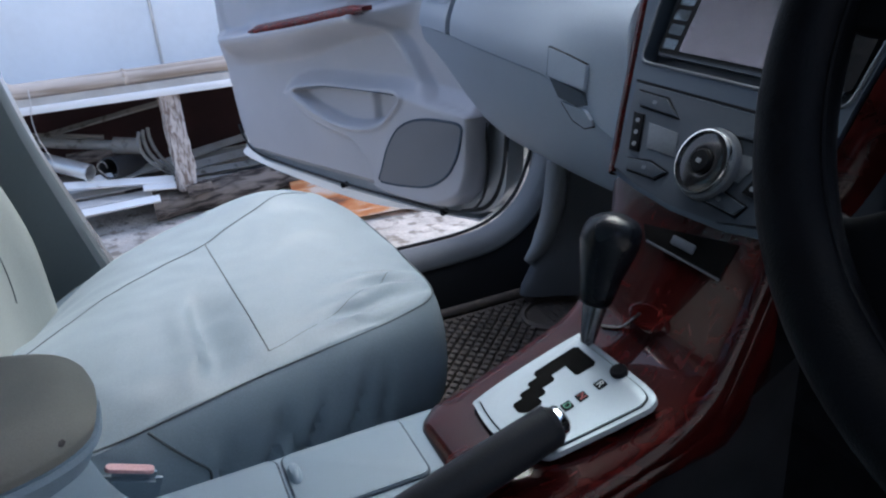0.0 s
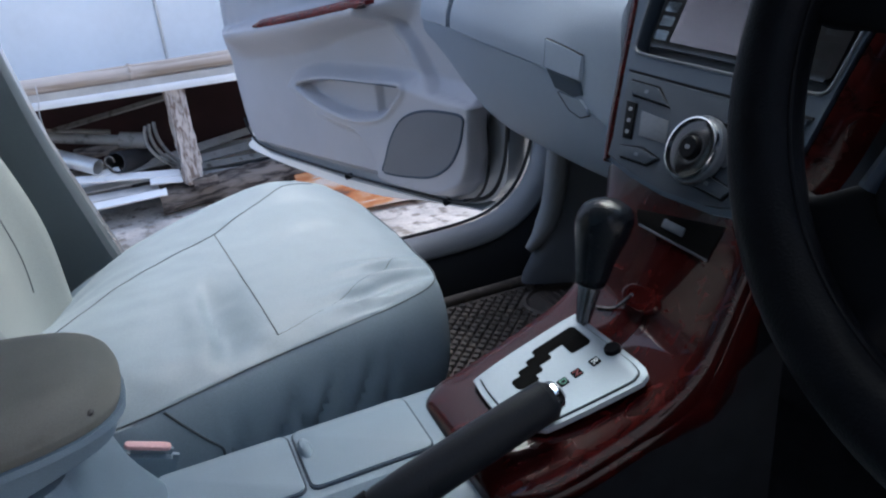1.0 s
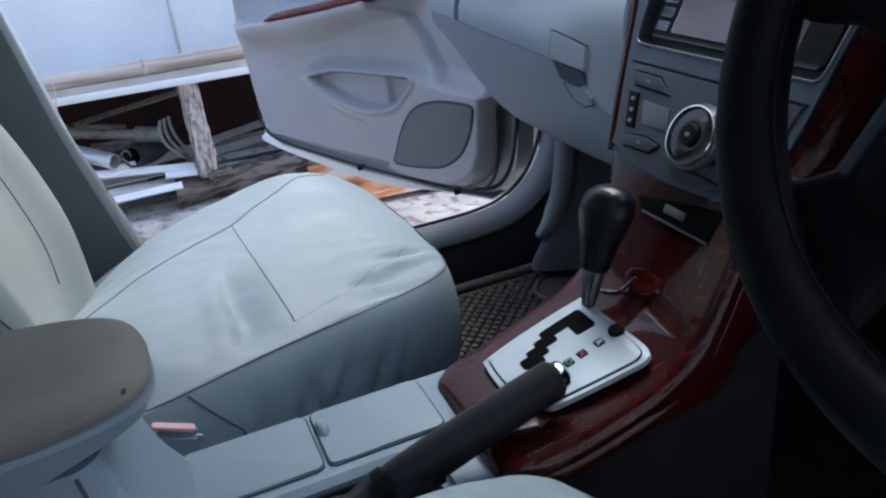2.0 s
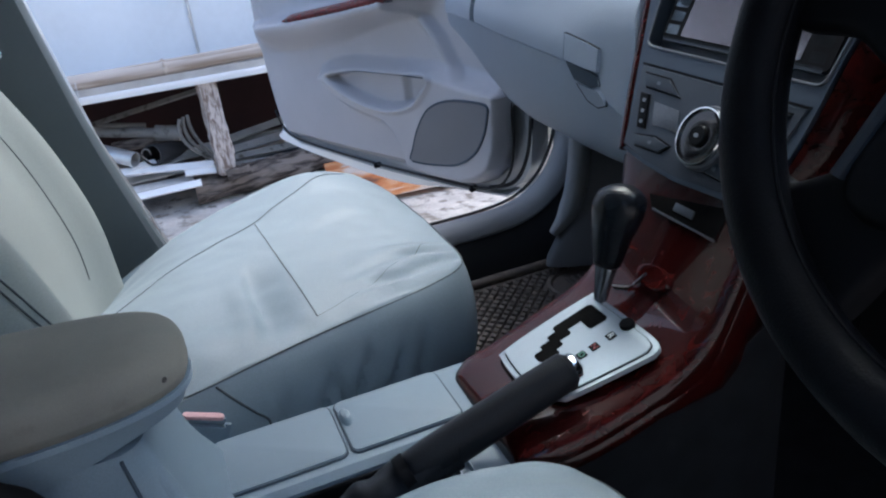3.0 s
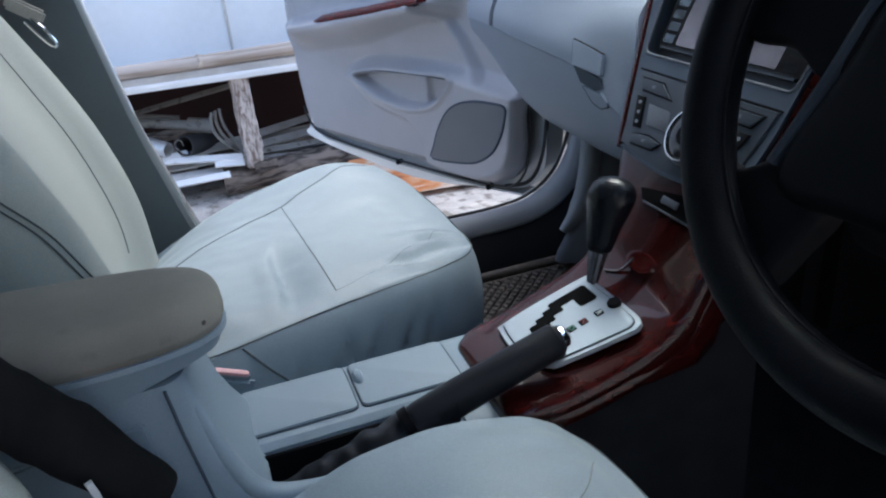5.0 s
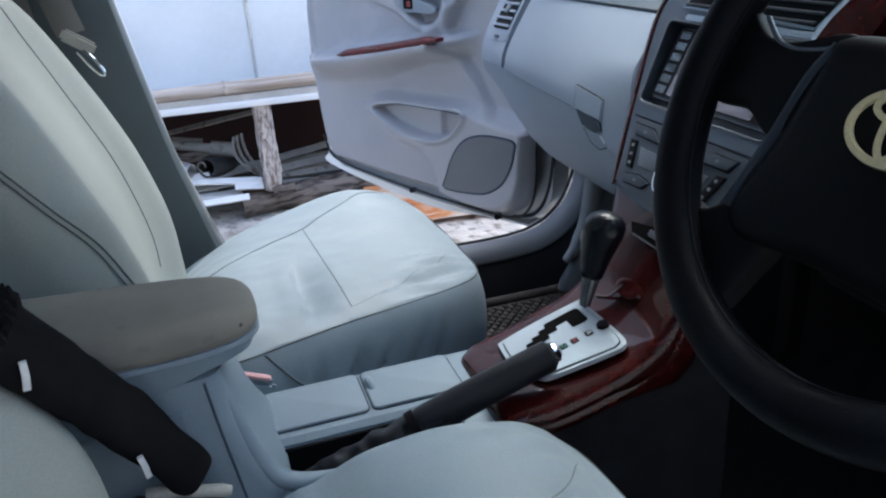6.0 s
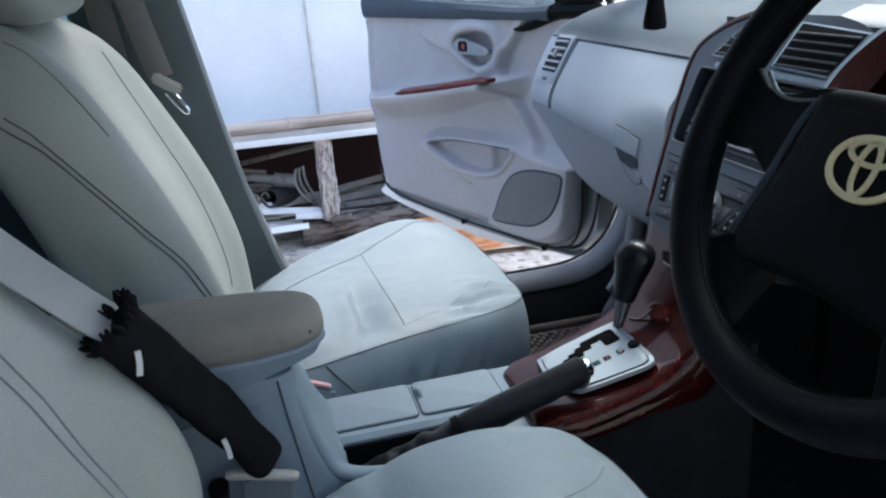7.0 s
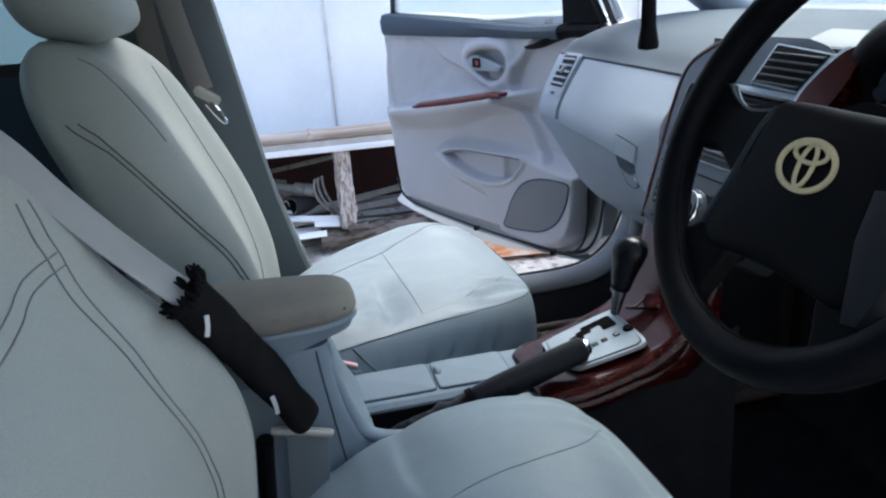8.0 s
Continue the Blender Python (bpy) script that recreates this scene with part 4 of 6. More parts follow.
def arm_rings(z0, z1, grow0, grow1, n=10, dome=False, rise=0.0):
    rings = []
    for f in np.linspace(0, 1, n):
        z = z0 + (z1 - z0) * f
        k = grow0 + (grow1 - grow0) * f
        if dome:
            k = math.sqrt(max(0.0, 1 - f ** 2.4)) * 0.022 - 0.022 + grow0
        ring = []
        for a in np.linspace(0, 2 * np.pi, 60, endpoint=False):
            u, v = math.copysign(abs(math.cos(a)) ** 0.55, math.cos(a)), math.copysign(abs(math.sin(a)) ** 0.62, math.sin(a))
            zz = z + rise * (1 - f) * float(step(-0.42, -0.325, -0.545 + u * 0.226))
            ring.append((-0.545 + u * (0.226 + k), -0.062 + v * (0.058 + k), zz + 0.010 * float(step(-0.35, -0.70, -0.545 + u * 0.226))))
        rings.append(ring)
    return rings


arm = part("armrest_lid", loft(arm_rings(0.679, 0.7065, -0.006, 0.0, 8, rise=0.014)), CONSOLE, console, "pale grey armrest lid")
rim = part("armrest_rim", loft(arm_rings(0.706, 0.7105, 0.002, 0.002, 3)), CONSOLE, arm)
part("armrest_pad", loft(arm_rings(0.7095, 0.717, -0.001, 0.002, 4) + arm_rings(0.7175, 0.742, 0.002, 0, 14, True)), ARM_CLOTH, arm, "worn brown-grey cloth armrest pad")
part("worn_spot", lathe(Matrix.Translation((-0.334, -0.0975, 0.722)), [(0.0004, 0.0030), (0.0026, 0.0018), (0.0034, 0.0), (0.0026, -0.0018), (0.0004, -0.0030)], 10), MAT, arm, "small dark worn spot")

# wood trim: runs up from the deck to the stack
PX = spline([(-0.106, 0.548), (-0.103, 0.562), (-0.085, 0.570), (-0.05, 0.574), (0.0, 0.586), (0.045, 0.602), (0.072, 0.622), (0.092, 0.652), (0.110, 0.686), (0.126, 0.716)], 60)


def wood_left(x):
    return float(np.interp(x, (-0.106, -0.10, -0.085, -0.042, 0.0, 0.023, 0.07, 0.10, 0.116, 0.126), (0.016, 0.022, 0.031, 0.040, 0.046, 0.048, 0.049, 0.053, 0.064, 0.076)))


def wood_right(x):
    return float(np.interp(x, (-0.106, -0.09, -0.04, 0.03, 0.08, 0.126), (-0.104, -0.110, -0.112, -0.112, -0.108, -0.100)))


P = []
for x, z in PX:
    l, r = wood_left(x), wood_right(x)
    drop = float(np.interp(x, (0.06, 0.10), (0.026, 0.055)))
    row = [(x + 0.004, l + 0.014, z - drop), (x + 0.002, l + 0.013, z - 0.015), (x, l + 0.008, z - 0.006), (x, l + 0.002, z - 0.001)]
    row += [(x, l + (r - l) * f, z + 0.002 * math.sin(f * math.pi)) for f in np.linspace(0.04, 0.96, 14)]
    low = min(z - 0.022, float(np.interp(x, (-0.106, -0.07, 0.08, 0.105, 0.126), (0.560, 0.565, 0.571, 0.588, 0.610))))
    row += [(x, r + 0.001, z - 0.0005), (x, r - 0.005, z - 0.005), (x + 0.001, r - 0.007, z - 0.011), (x + 0.002, r - 0.0075, z - 0.011 + 0.5 * (low - z + 0.011)), (x + 0.002, r - 0.006, low + 0.004), (x + 0.002, r - 0.002, low)]
    P.append(row)
part("wood_trim", sheet(P, (0.006, 0, -0.012)), WOOD, console, "glossy dark red wood trim", sharp=60)
part("tunnel", loft([[(x, y, z) for y, z in ((0.075, 0.26), (0.050 + 0.008 * f, 0.525 + 0.08 * f), (-0.110, 0.525 + 0.08 * f), (-0.118, 0.26))] for x, f in ((-0.10, 0), (0.0, 0.25), (0.10, 0.8), (0.16, 1.2))]), TUNNEL, console, "black tunnel side")
# oval ashtray lid
n_at = Vector((-0.75, 0, 0.66)).normalized()
MA = Matrix.Translation((0.080, -0.030, 0.634)) @ n_at.to_track_quat("Z", "Y").to_matrix().to_4x4()
part("ashtray_lid", lathe(MA @ Matrix.Diagonal((1.0, 0.5, 0.8, 1)), [(0.0005, 0.0045), (0.012, 0.0048), (0.0185, 0.0062), (0.0205, 0.0058), (0.0225, 0.001), (0.0235, -0.006)], 28), WOOD, console, "oval red wood ashtray lid")
MP = Matrix(((0, 0.475, -0.88, 0.109), (-1, 0, 0, 0.0), (0, 0.88, 0.475, 0.686), (0, 0, 0, 1)))
# raised plate, painted black for the shade inside the pocket
part("pocket", prism(MP, [(-0.022, 0.0065), (-0.012, -0.0040), (0.074, -0.0040), (0.076, 0.0245)], 0.0012, 0.0005, lo=-0.006), SLOT_BLACK, console, "black plate standing for the open pocket's dark inside")
part("pocket_lip", tube([MP @ Vector((x, -0.0048, 0.0008)) for x in np.linspace(-0.010, 0.074, 8)], 0.0011, 6), STACK_EDGE, console)
part("pocket_plate", prism(MP, round_rect(0.026, 0.0075, 0.001, 3, 0.0285, 0.0062), 0.0022, 0.0005), STACK_EDGE, console)
part("wire_clip", tube(spline([(0.060, 0.008, 0.615), (0.066, -0.012, 0.622), (0.070, -0.030, 0.642)], 12), 0.0016, 6), SMOKE, console)

# gate plate: rises to the front
MG = Matrix.Translation((-0.004, -0.0285, 0.5925)) @ Matrix.Rotation(radians(-17.5), 4, "Y")
plate = thing("shift_plate", (-0.004, -0.0285, 0.58), "silver automatic shift plate with stepped black slot", "shift plate")
PL = [(-0.056, 0.038), (-0.0605, 0.034), (-0.0630, 0.010), (-0.062, -0.012), (-0.055, -0.035), (-0.046, -0.050), (-0.034, -0.056), (0.028, -0.067), (0.042, -0.067), (0.049, -0.059), (0.050, -0.03), (0.048, 0.032), (0.042, 0.040), (-0.02, 0.041)]
part("frame", prism(MG, spline(PL, 90, True), 0.0050, 0.0018), SILVER, plate, "pale silver frame")
PI = [(-0.006 + (x + 0.006) * 0.90, -0.013 + (y + 0.013) * 0.90) for x, y in PL]
part("gap", prism(MG, spline([(-0.006 + (x + 0.006) * 1.02, -0.013 + (y + 0.013) * 1.022) for x, y in PI], 90, True), 0.0056), BLACK, plate)
part("face", prism(MG, spline(PI, 90, True), 0.0068, 0.0012), SILVER, plate, "brushed silver face")
SLOT = [(-0.036, -0.005), (-0.038, -0.002), (-0.038, 0.006), (-0.036, 0.0085), (-0.028, 0.0085), (-0.028, 0.0125), (-0.026, 0.014), (-0.017, 0.014), (-0.017, 0.0180), (-0.015, 0.0195), (-0.007, 0.0195), (-0.007, 0.0245), (-0.004, 0.0265), (0.034, 0.0265), (0.037, 0.0235),
        (0.037, -0.001), (0.034, -0.004), (0.019, -0.003), (0.017, -0.001), (0.017, 0.013), (0.003, 0.013), (0.003, 0.008), (0.001, 0.006), (-0.010, 0.006), (-0.010, 0.001), (-0.012, -0.001), (-0.018, -0.001), (-0.018, -0.006), (-0.020, -0.008), (-0.032, -0.008)]
# no hole is cut: black paint on a flat plate gives the slot's darkness
part("gate_slot", prism(MG, SLOT, 0.0071), SLOT_BLACK, plate, "stepped gate slot, its dark depth a flat black plate")
part("release_button", lathe(MG @ Matrix.Translation((0.043, -0.0245, 0)), [(0.0070, 0.006), (0.0070, 0.0092), (0.006, 0.0104), (0.0005, 0.0107)], 20), BLACK, plate, "black release button")
for x, m, ch in ((0.025, INK, "R"), (0.0073, RED_INK, "N"), (-0.0063, GREEN_INK, "D"), (-0.0195, INK, "B")):
    window = part("letter_window", prism(MG, round_rect(0.0085, 0.0085, 0.001, 3, x, -0.0245), 0.0072), BLACK, plate)
    cu = bpy.data.curves.new("letter", "FONT")
    cu.body, cu.size, cu.align_x, cu.align_y, cu.extrude = ch, 0.0085, "CENTER", "CENTER", 0.0002
    tmp = new("letter_tmp", cu)
    bpy.context.view_layer.update()
    me = bpy.data.meshes.new_from_object(tmp.evaluated_get(bpy.context.evaluated_depsgraph_get()))
    bpy.data.objects.remove(tmp)
    me.transform(MG @ Matrix.Translation((x, -0.0245, 0.0075)) @ Matrix.Rotation(radians(-90), 4, "Z"))
    me.materials.clear()
    me.materials.append(m)
    letter = new("letter", me)
    letter.parent = window
    letter.matrix_parent_inverse = window.matrix_world.inverted()

# gear lever
lever = thing("gear_lever", (0.040, 0.006, 0.60), "automatic gear lever with black leather knob", "gear lever")
base, tip = Vector((0.033, -0.004, 0.586)), Vector((0.065, 0.003, 0.711))
ML = Matrix.Translation(base) @ (tip - base).to_track_quat("Z", "Y").to_matrix().to_4x4()
part("stem", lathe(ML @ Matrix.Diagonal((1.0, 0.8, 1, 1)), [(0.0036, -0.012), (0.0048, 0.012), (0.0080, 0.036), (0.0115, 0.062)], 16), SMOKE, lever, "smoked glossy stem")
rings = []
for z, r, dxk in ((0.050, 0.0120, 0), (0.054, 0.0142, 0), (0.062, 0.0158, 0), (0.078, 0.0188, 0), (0.094, 0.0225, -0.001), (0.108, 0.0255, -0.002), (0.118, 0.0255, -0.003), (0.127, 0.023, -0.004), (0.133, 0.017, -0.005), (0.1365, 0.009, -0.005), (0.1375, 0.002, -0.005)):
    rings.append([ML @ Vector((dxk + r * 0.98 * math.cos(a), r * 0.84 * math.sin(a), 0.060 + (z - 0.050) * 0.89)) for a in np.linspace(0, 2 * np.pi, 28, endpoint=False)])
knob = part("knob", loft(rings), KNOB, lever, "black leather knob")
part("knob_seam", tube([ML @ Vector((0.0122 * math.cos(a), 0.0104 * math.sin(a), 0.0612)) for a in np.linspace(0, 6.2, 26)], 0.0012, 6), BLACK, knob)
part("lock_button", lathe(ML @ Matrix.Translation((-0.004, -0.021, 0.112)) @ Matrix.Rotation(radians(80), 4, "X"), [(0.0005, 0.006), (0.006, 0.005), (0.007, 0.0)], 14), BLACK, knob)

# hand brake
brake = thing("handbrake", (-0.2, -0.08, 0.48), "black handbrake lever with chrome button", "handbrake")
ax = spline([(-0.300, -0.079, 0.520), (-0.22, -0.079, 0.548), (-0.16, -0.079, 0.571), (-0.036, -0.079, 0.610)], 40)
f = np.linspace(0, 1, 40)
part("grip", tube(ax[21:], np.interp(f[21:], (0.54, 0.57, 0.7, 0.9, 0.985, 1.0), (0.013, 0.0160, 0.0162, 0.0155, 0.0148, 0.010)), 20, flat=1.12), BLACK_LEATHER, brake)
part("collar", tube(ax[20:23], 0.0172, 20, flat=1.12), BLACK, brake)
rings = []
for k, p in enumerate(spline([(-0.325, -0.079, 0.500), (-0.28, -0.079, 0.520), (-0.22, -0.079, 0.545), (-0.146, -0.079, 0.573)], 60)):
    q = k / 59
    rings.append([(p[0], p[1] + (0.024 - 0.006 * q + 0.004 * wav(math.cos(a) * 2, math.sin(a) * 2, q * 12) + 0.0010 * math.sin(41 * q + 2 * math.cos(a))) * math.cos(a), p[2] + (0.032 - 0.0155 * q + 0.005 * wav(q * 14, math.cos(a), math.sin(a)) + 0.0012 * math.sin(41 * q + 2 * math.cos(a))) * math.sin(a)) for a in np.linspace(0, 2 * np.pi, 24, endpoint=False)])
part("boot", loft(rings), BLACK_LEATHER, brake, "creased black leather boot")
d = Vector(ax[-1] - ax[-3]).normalized()
MB = Matrix.Translation(ax[-1]) @ d.to_track_quat("Z", "Y").to_matrix().to_4x4()
part("button_sleeve", lathe(MB, [(0.0115, -0.008), (0.0115, 0.002), (0.010, 0.004), (0.0095, 0.000)], 20), CHROME, brake, "chrome sleeve")
part("button", lathe(MB, [(0.0080, -0.006), (0.0080, 0.0035), (0.0066, 0.0060), (0.0005, 0.0066)], 18), BUTTON, brake, "grey push button")

# pink-tipped passenger buckle between seat and console
buckle = thing("belt_buckle", (-0.34, 0.10, 0.50), "seat belt buckle with faded pink button beside the console", "buckle")
Mk = Matrix.Translation((-0.330, 0.096, 0.553)) @ Matrix.Rotation(radians(24), 4, "Y")
part("button", prism(Mk, round_rect(0.038, 0.009, 0.004, 4), 0.0035, 0.0015), PINK, buckle, "faded pink push button")
part("case", block((-0.341, 0.097, 0.518), (0.046, 0.015, 0.072), 0.006, Matrix.Rotation(radians(24), 4, "Y")), CONSOLE, buckle)


# ---- dashboard ----
dash = thing("dashboard", (0.4, 0, 0.7), "two-tone grey dashboard with red wood trim", "dashboard")


def dash_profile(y):
    """x, z of the passenger-side skin, from the windscreen down to the knees."""
    k = float(np.interp(y, (0.10, 0.25, 0.45, 0.62, 0.72), (0, 0.1, 0.4, 0.85, 1.15)))
    xg = 0.156 + 0.038 * k
    xc = 0.236 + 0.010 * k
    zc = 0.900 - 0.004 * k
    zb = float(np.interp(y, (0.10, 0.30, 0.48, 0.55, 0.61, 0.68, 0.73), (0.638, 0.630, 0.627, 0.633, 0.650, 0.682, 0.708)))
    gap = float(np.interp(y, (0.10, 0.16, 0.21, 0.26, 0.59, 0.72), (0.722, 0.740, 0.762, 0.771, 0.776, 0.772)))
    return xg, xc, zc, zb, gap


def inner_y(z):
    """Where the skin meets the wood edging of the stack."""
    return float(np.interp(z, (0.62, 0.66, 0.714, 0.771, 0.826, 0.854, 0.904, 0.925, 0.940, 0.955), (0.074, 0.078, 0.090, 0.120, 0.143, 0.154, 0.165, 0.153, 0.132, 0.112)))


def fit_in(rows):
    """Draws the rows together towards the stack's slanting edge."""
    R = np.array(rows)
    u = (R[:, :, 1] - 0.10) / (0.715 - 0.10)
    y0 = np.vectorize(inner_y)(R[:, :, 2])
    R[:, :, 1] = y0 + u * (0.715 - y0)
    return R


ys = np.linspace(0.10, 0.715, 44)
top, fascia, lower = [], [], []
for y in ys:
    xg, xc, zc, zb, gap = dash_profile(y)
    end = float(step(0.66, 0.715, y))
    top.append(spline([(0.86, y, 0.935), (0.70, y, 0.958 - 0.02 * end), (0.50, y, 0.962 - 0.02 * end), (0.36, y, 0.950 - 0.015 * end), (0.285, y, 0.929 - 0.01 * end), (xc + 0.012, y, zc + 0.006), (xc + 0.002, y, zc)], 30))
    fascia.append(spline([(xc + 0.003, y, zc - 0.003), (xc - 0.09 * (xc - xg), y, zc - 0.014), (xg + 0.60 * (xc - xg), y, zc - 0.042), (xg + 0.28 * (xc - xg), y, 0.825), (xg + 0.06 * (xc - xg), y, gap + 0.022), (xg, y, gap + 0.0008)], 20))
    lower.append(spline([(xg + 0.001, y, gap - 0.0010), (xg + 0.004, y, gap - 0.02), (xg + 0.016, y, (gap + zb) / 2), (xg + 0.045, y, zb + 0.015), (xg + 0.085, y, zb), (xg + 0.17, y, zb - 0.012), (xg + 0.32, y, zb + 0.01)], 26))
part("upper_skin", sheet(fit_in(top), (0, 0, -0.012)), DASH_TOP, dash, "dark grey grained upper skin")
vent_from = 33
part("fascia", sheet(fit_in(fascia)[:vent_from], (0.012, 0, 0)), PLASTIC, dash, "pale grey upper glovebox lid")
part("lower_glovebox", sheet(fit_in(lower), (0.012, 0, 0.004)), PLASTIC, dash, "pale grey lower glovebox")
part("end_panel", sheet(fit_in(fascia)[vent_from:] + np.array((-0.0015, 0.0015, 0)), (0.012, 0, 0)), PLASTIC, dash, "pale grey vent panel at the dash end")
part("inner_box", block((0.44, 0.34, 0.82), (0.34, 0.42, 0.17), 0.02), BLACK, dash)
part("end_cap", prism(Matrix.Translation((0, 0.716, 0)) @ Matrix.Rotation(radians(90), 4, "X"), [(p[0], p[2]) for p in list(top[-1]) + list(fascia[-1]) + list(lower[-1])], 0.006, lo=0.0), PLASTIC, dash)

# side air vent: frame, dark throat, slats and thumb wheel
o = Vector((0.2250, 0.641, 0.856))
vup = Vector((0.50, 0.0, 0.85)).normalized()
vx = Vector((-0.105, -1.0, 0.0))
vx = (vx - vup * vx.dot(vup)).normalized()
vn = vx.cross(vup).normalized()
MV = Matrix(((vx.x, vup.x, vn.x, o.x), (vx.y, vup.y, vn.y, o.y), (vx.z, vup.z, vn.z, o.z), (0, 0, 0, 1)))
vent = part("side_vent", prism(MV, round_rect(0.112, 0.098, 0.010, 5), 0.003, 0.002, lo=-0.012), PLASTIC, dash, "grey side air vent")
part("throat", prism(MV, round_rect(0.086, 0.070, 0.006, 4, 0, 0.008), 0.0036), BLACK, vent)
for k in range(5):
    part("slat", prism(MV, round_rect(0.084, 0.0046, 0.002, 3, 0, -0.020 + 0.0138 * k), 0.0062, 0.001), PLASTIC, vent)
part("thumb_wheel", prism(MV, round_rect(0.018, 0.016, 0.004, 4, 0.002, 0.010), 0.0095, 0.003), BUTTON, vent)
part("vent_mark", prism(MV, round_rect(0.022, 0.006, 0.002, 3, 0, -0.042), 0.0047), DASH_TOP, vent)

# glovebox latch with finger recess


def skin_x(y, z):
    """The depth of the passenger-side skin at a place."""
    k = int(np.argmin(np.abs(ys - y)))
    c_ = np.vstack([fascia[k], lower[k][:20]])
    c_ = c_[np.argsort(c_[:, 2])]
    return float(np.interp(z, c_[:, 2], c_[:, 0]))


def on_skin(poly, h, bev=0.0012):
    own = prism(Matrix(), poly, 1.0)
    for v in own.verts:
        y, z, up_ = v.co.x, v.co.y, v.co.z
        v.co = (skin_x(y, z) - (h if up_ > 0.5 else -0.004), y, z + (0.15 * h if up_ > 0.5 else 0))
    Y_, Z_, X_ = (np.array([v.co[k] for v in own.verts]) for k in (1, 2, 0))
    front = np.array([k >= len(poly) for k in range(len(own.verts))])
    fit = np.linalg.lstsq(np.stack([np.ones(front.sum()), Y_[front], Z_[front]], 1), X_[front], rcond=None)[0]
    for k, v in enumerate(own.verts):
        if front[k]:
            v.co.x = float(fit @ (1, v.co.y, v.co.z))
    if bev:
        top_e = [e for e in own.edges if all(v.co.x < skin_x(v.co.y, v.co.z) - 0.6 * h for v in e.verts)]
        bmesh.ops.bevel(own, geom=top_e, offset=bev, segments=2, affect="EDGES")
    return own


LATCH = [(0.261, 0.800), (0.226, 0.7965), (0.191, 0.7915), (0.1885, 0.780), (0.186, 0.769), (0.22, 0.7705), (0.2525, 0.7725), (0.2565, 0.786)]


def grown(poly, f, dy=0.0, dz=0.0):
    cy, cz = np.mean([p[0] for p in poly]), np.mean([p[1] for p in poly])
    return [(cy + (y - cy) * f + dy, cz + (z - cz) * f + dz) for y, z in poly]


latch = part("latch", on_skin(LATCH, 0.0032, 0), PLASTIC, dash, "grey glovebox latch")
part("latch_gap", on_skin(grown(LATCH, 1.035, 0.0016, 0.0004), 0.0022, 0), BLACK, latch)
# the recess is a thin raised plate with its shade painted dark
part("recess", on_skin([(0.252, 0.7705), (0.20, 0.7670), (0.186, 0.7650), (0.179, 0.754), (0.195, 0.749), (0.234, 0.752)], 0.0022, 0), DASH_TOP, latch, "dark plate standing for the finger recess's shade")
LENS = [(0.228, 0.7485), (0.20, 0.7485), (0.178, 0.7495), (0.166, 0.742), (0.164, 0.736), (0.184, 0.729), (0.208, 0.732)]
part("lower_latch", on_skin(LENS, 0.0040, 0), PLASTIC, latch)
part("lower_slit", on_skin(grown(LENS, 1.04, 0.0022, -0.0016), 0.0030, 0), BLACK, latch)

# ---- centre stack: a leaning face ----
SN = Vector((-1, 0, 0.54)).normalized()
SU = Vector((0.54, 0, 1)).normalized()
SX = Vector((0, -1, 0))
MS = Matrix(((SX.x, SU.x, SN.x, 0.10), (SX.y, SU.y, SN.y, 0.0), (SX.z, SU.z, SN.z, 0.66), (0, 0, 0, 1)))
stack = thing("center_stack", (0.2, 0, 0.7), "charcoal centre stack with screen, vents and climate dial", "centre stack")
EDGE_L = [(-0.086, 0.062), (-0.096, 0.085), (-0.112, 0.126), (-0.133, 0.185), (-0.147, 0.225), (-0.158, 0.272), (-0.148, 0.299), (-0.112, 0.324), (-0.070, 0.340)]
EDGE_R = [(0.070, 0.342), (0.115, 0.332), (0.134, 0.312), (0.130, 0.277), (0.119, 0.225), (0.114, 0.185), (0.111, 0.126), (0.104, 0.085), (0.092, 0.062)]
LOW = [(0.06, 0.056), (0.0, 0.053), (-0.045, 0.056)]
OUTL = [tuple(p) for p in spline(EDGE_L, 40)] + [tuple(p) for p in spline(EDGE_R, 40)] + LOW


def pierced(M, outer, inner, h, lo):
    """A plate from lo to h with one opening through it."""
    own = bmesh.new()
    edges = []
    for loop in (outer, inner):
        vs = [own.verts.new((x, y, h)) for x, y in loop]
        edges += [own.edges.new((vs[k], vs[(k + 1) % len(vs)])) for k in range(len(vs))]
    bmesh.ops.triangle_fill(own, use_beauty=True, use_dissolve=False, edges=edges)
    out = bmesh.ops.extrude_face_region(own, geom=own.faces[:])
    for v in out["geom"]:
        if isinstance(v, bmesh.types.BMVert):
            v.co.z = lo
    bmesh.ops.recalc_face_normals(own, faces=own.faces)
    bmesh.ops.transform(own, matrix=M, verts=own.verts)
    return own


def cut_corners(poly, r, n=5):
    """The outline with its corners rounded."""
    res = []
    for k, p in enumerate(poly):
        p, a, b = Vector(p), Vector(poly[k - 1]), Vector(poly[(k + 1) % len(poly)])
        a, b = p + (a - p).normalized() * r, p + (b - p).normalized() * r
        res += [tuple(a.lerp(p, t).lerp(p.lerp(b, t), t)) for t in np.linspace(0, 1, n)]
    return res


OPENING = cut_corners([(-0.113, 0.163), (0.107, 0.163), (0.114, 0.264), (-0.129, 0.264)], 0.010)
part("housing", prism(MS, OUTL, -0.014, lo=-0.09), STACK, stack)
part("face", pierced(MS, [(x * 0.985, y) for x, y in OUTL], OPENING, 0.006, -0.014), FACE, stack, "charcoal face around the sunk screen", sharp=35)
edge = [MS @ Vector((x, y, 0.001)) for x, y in OUTL[:39]]
part("wood_edge", tube(edge, 0.0070, 12), WOOD, stack, "thin glossy red wood edging")
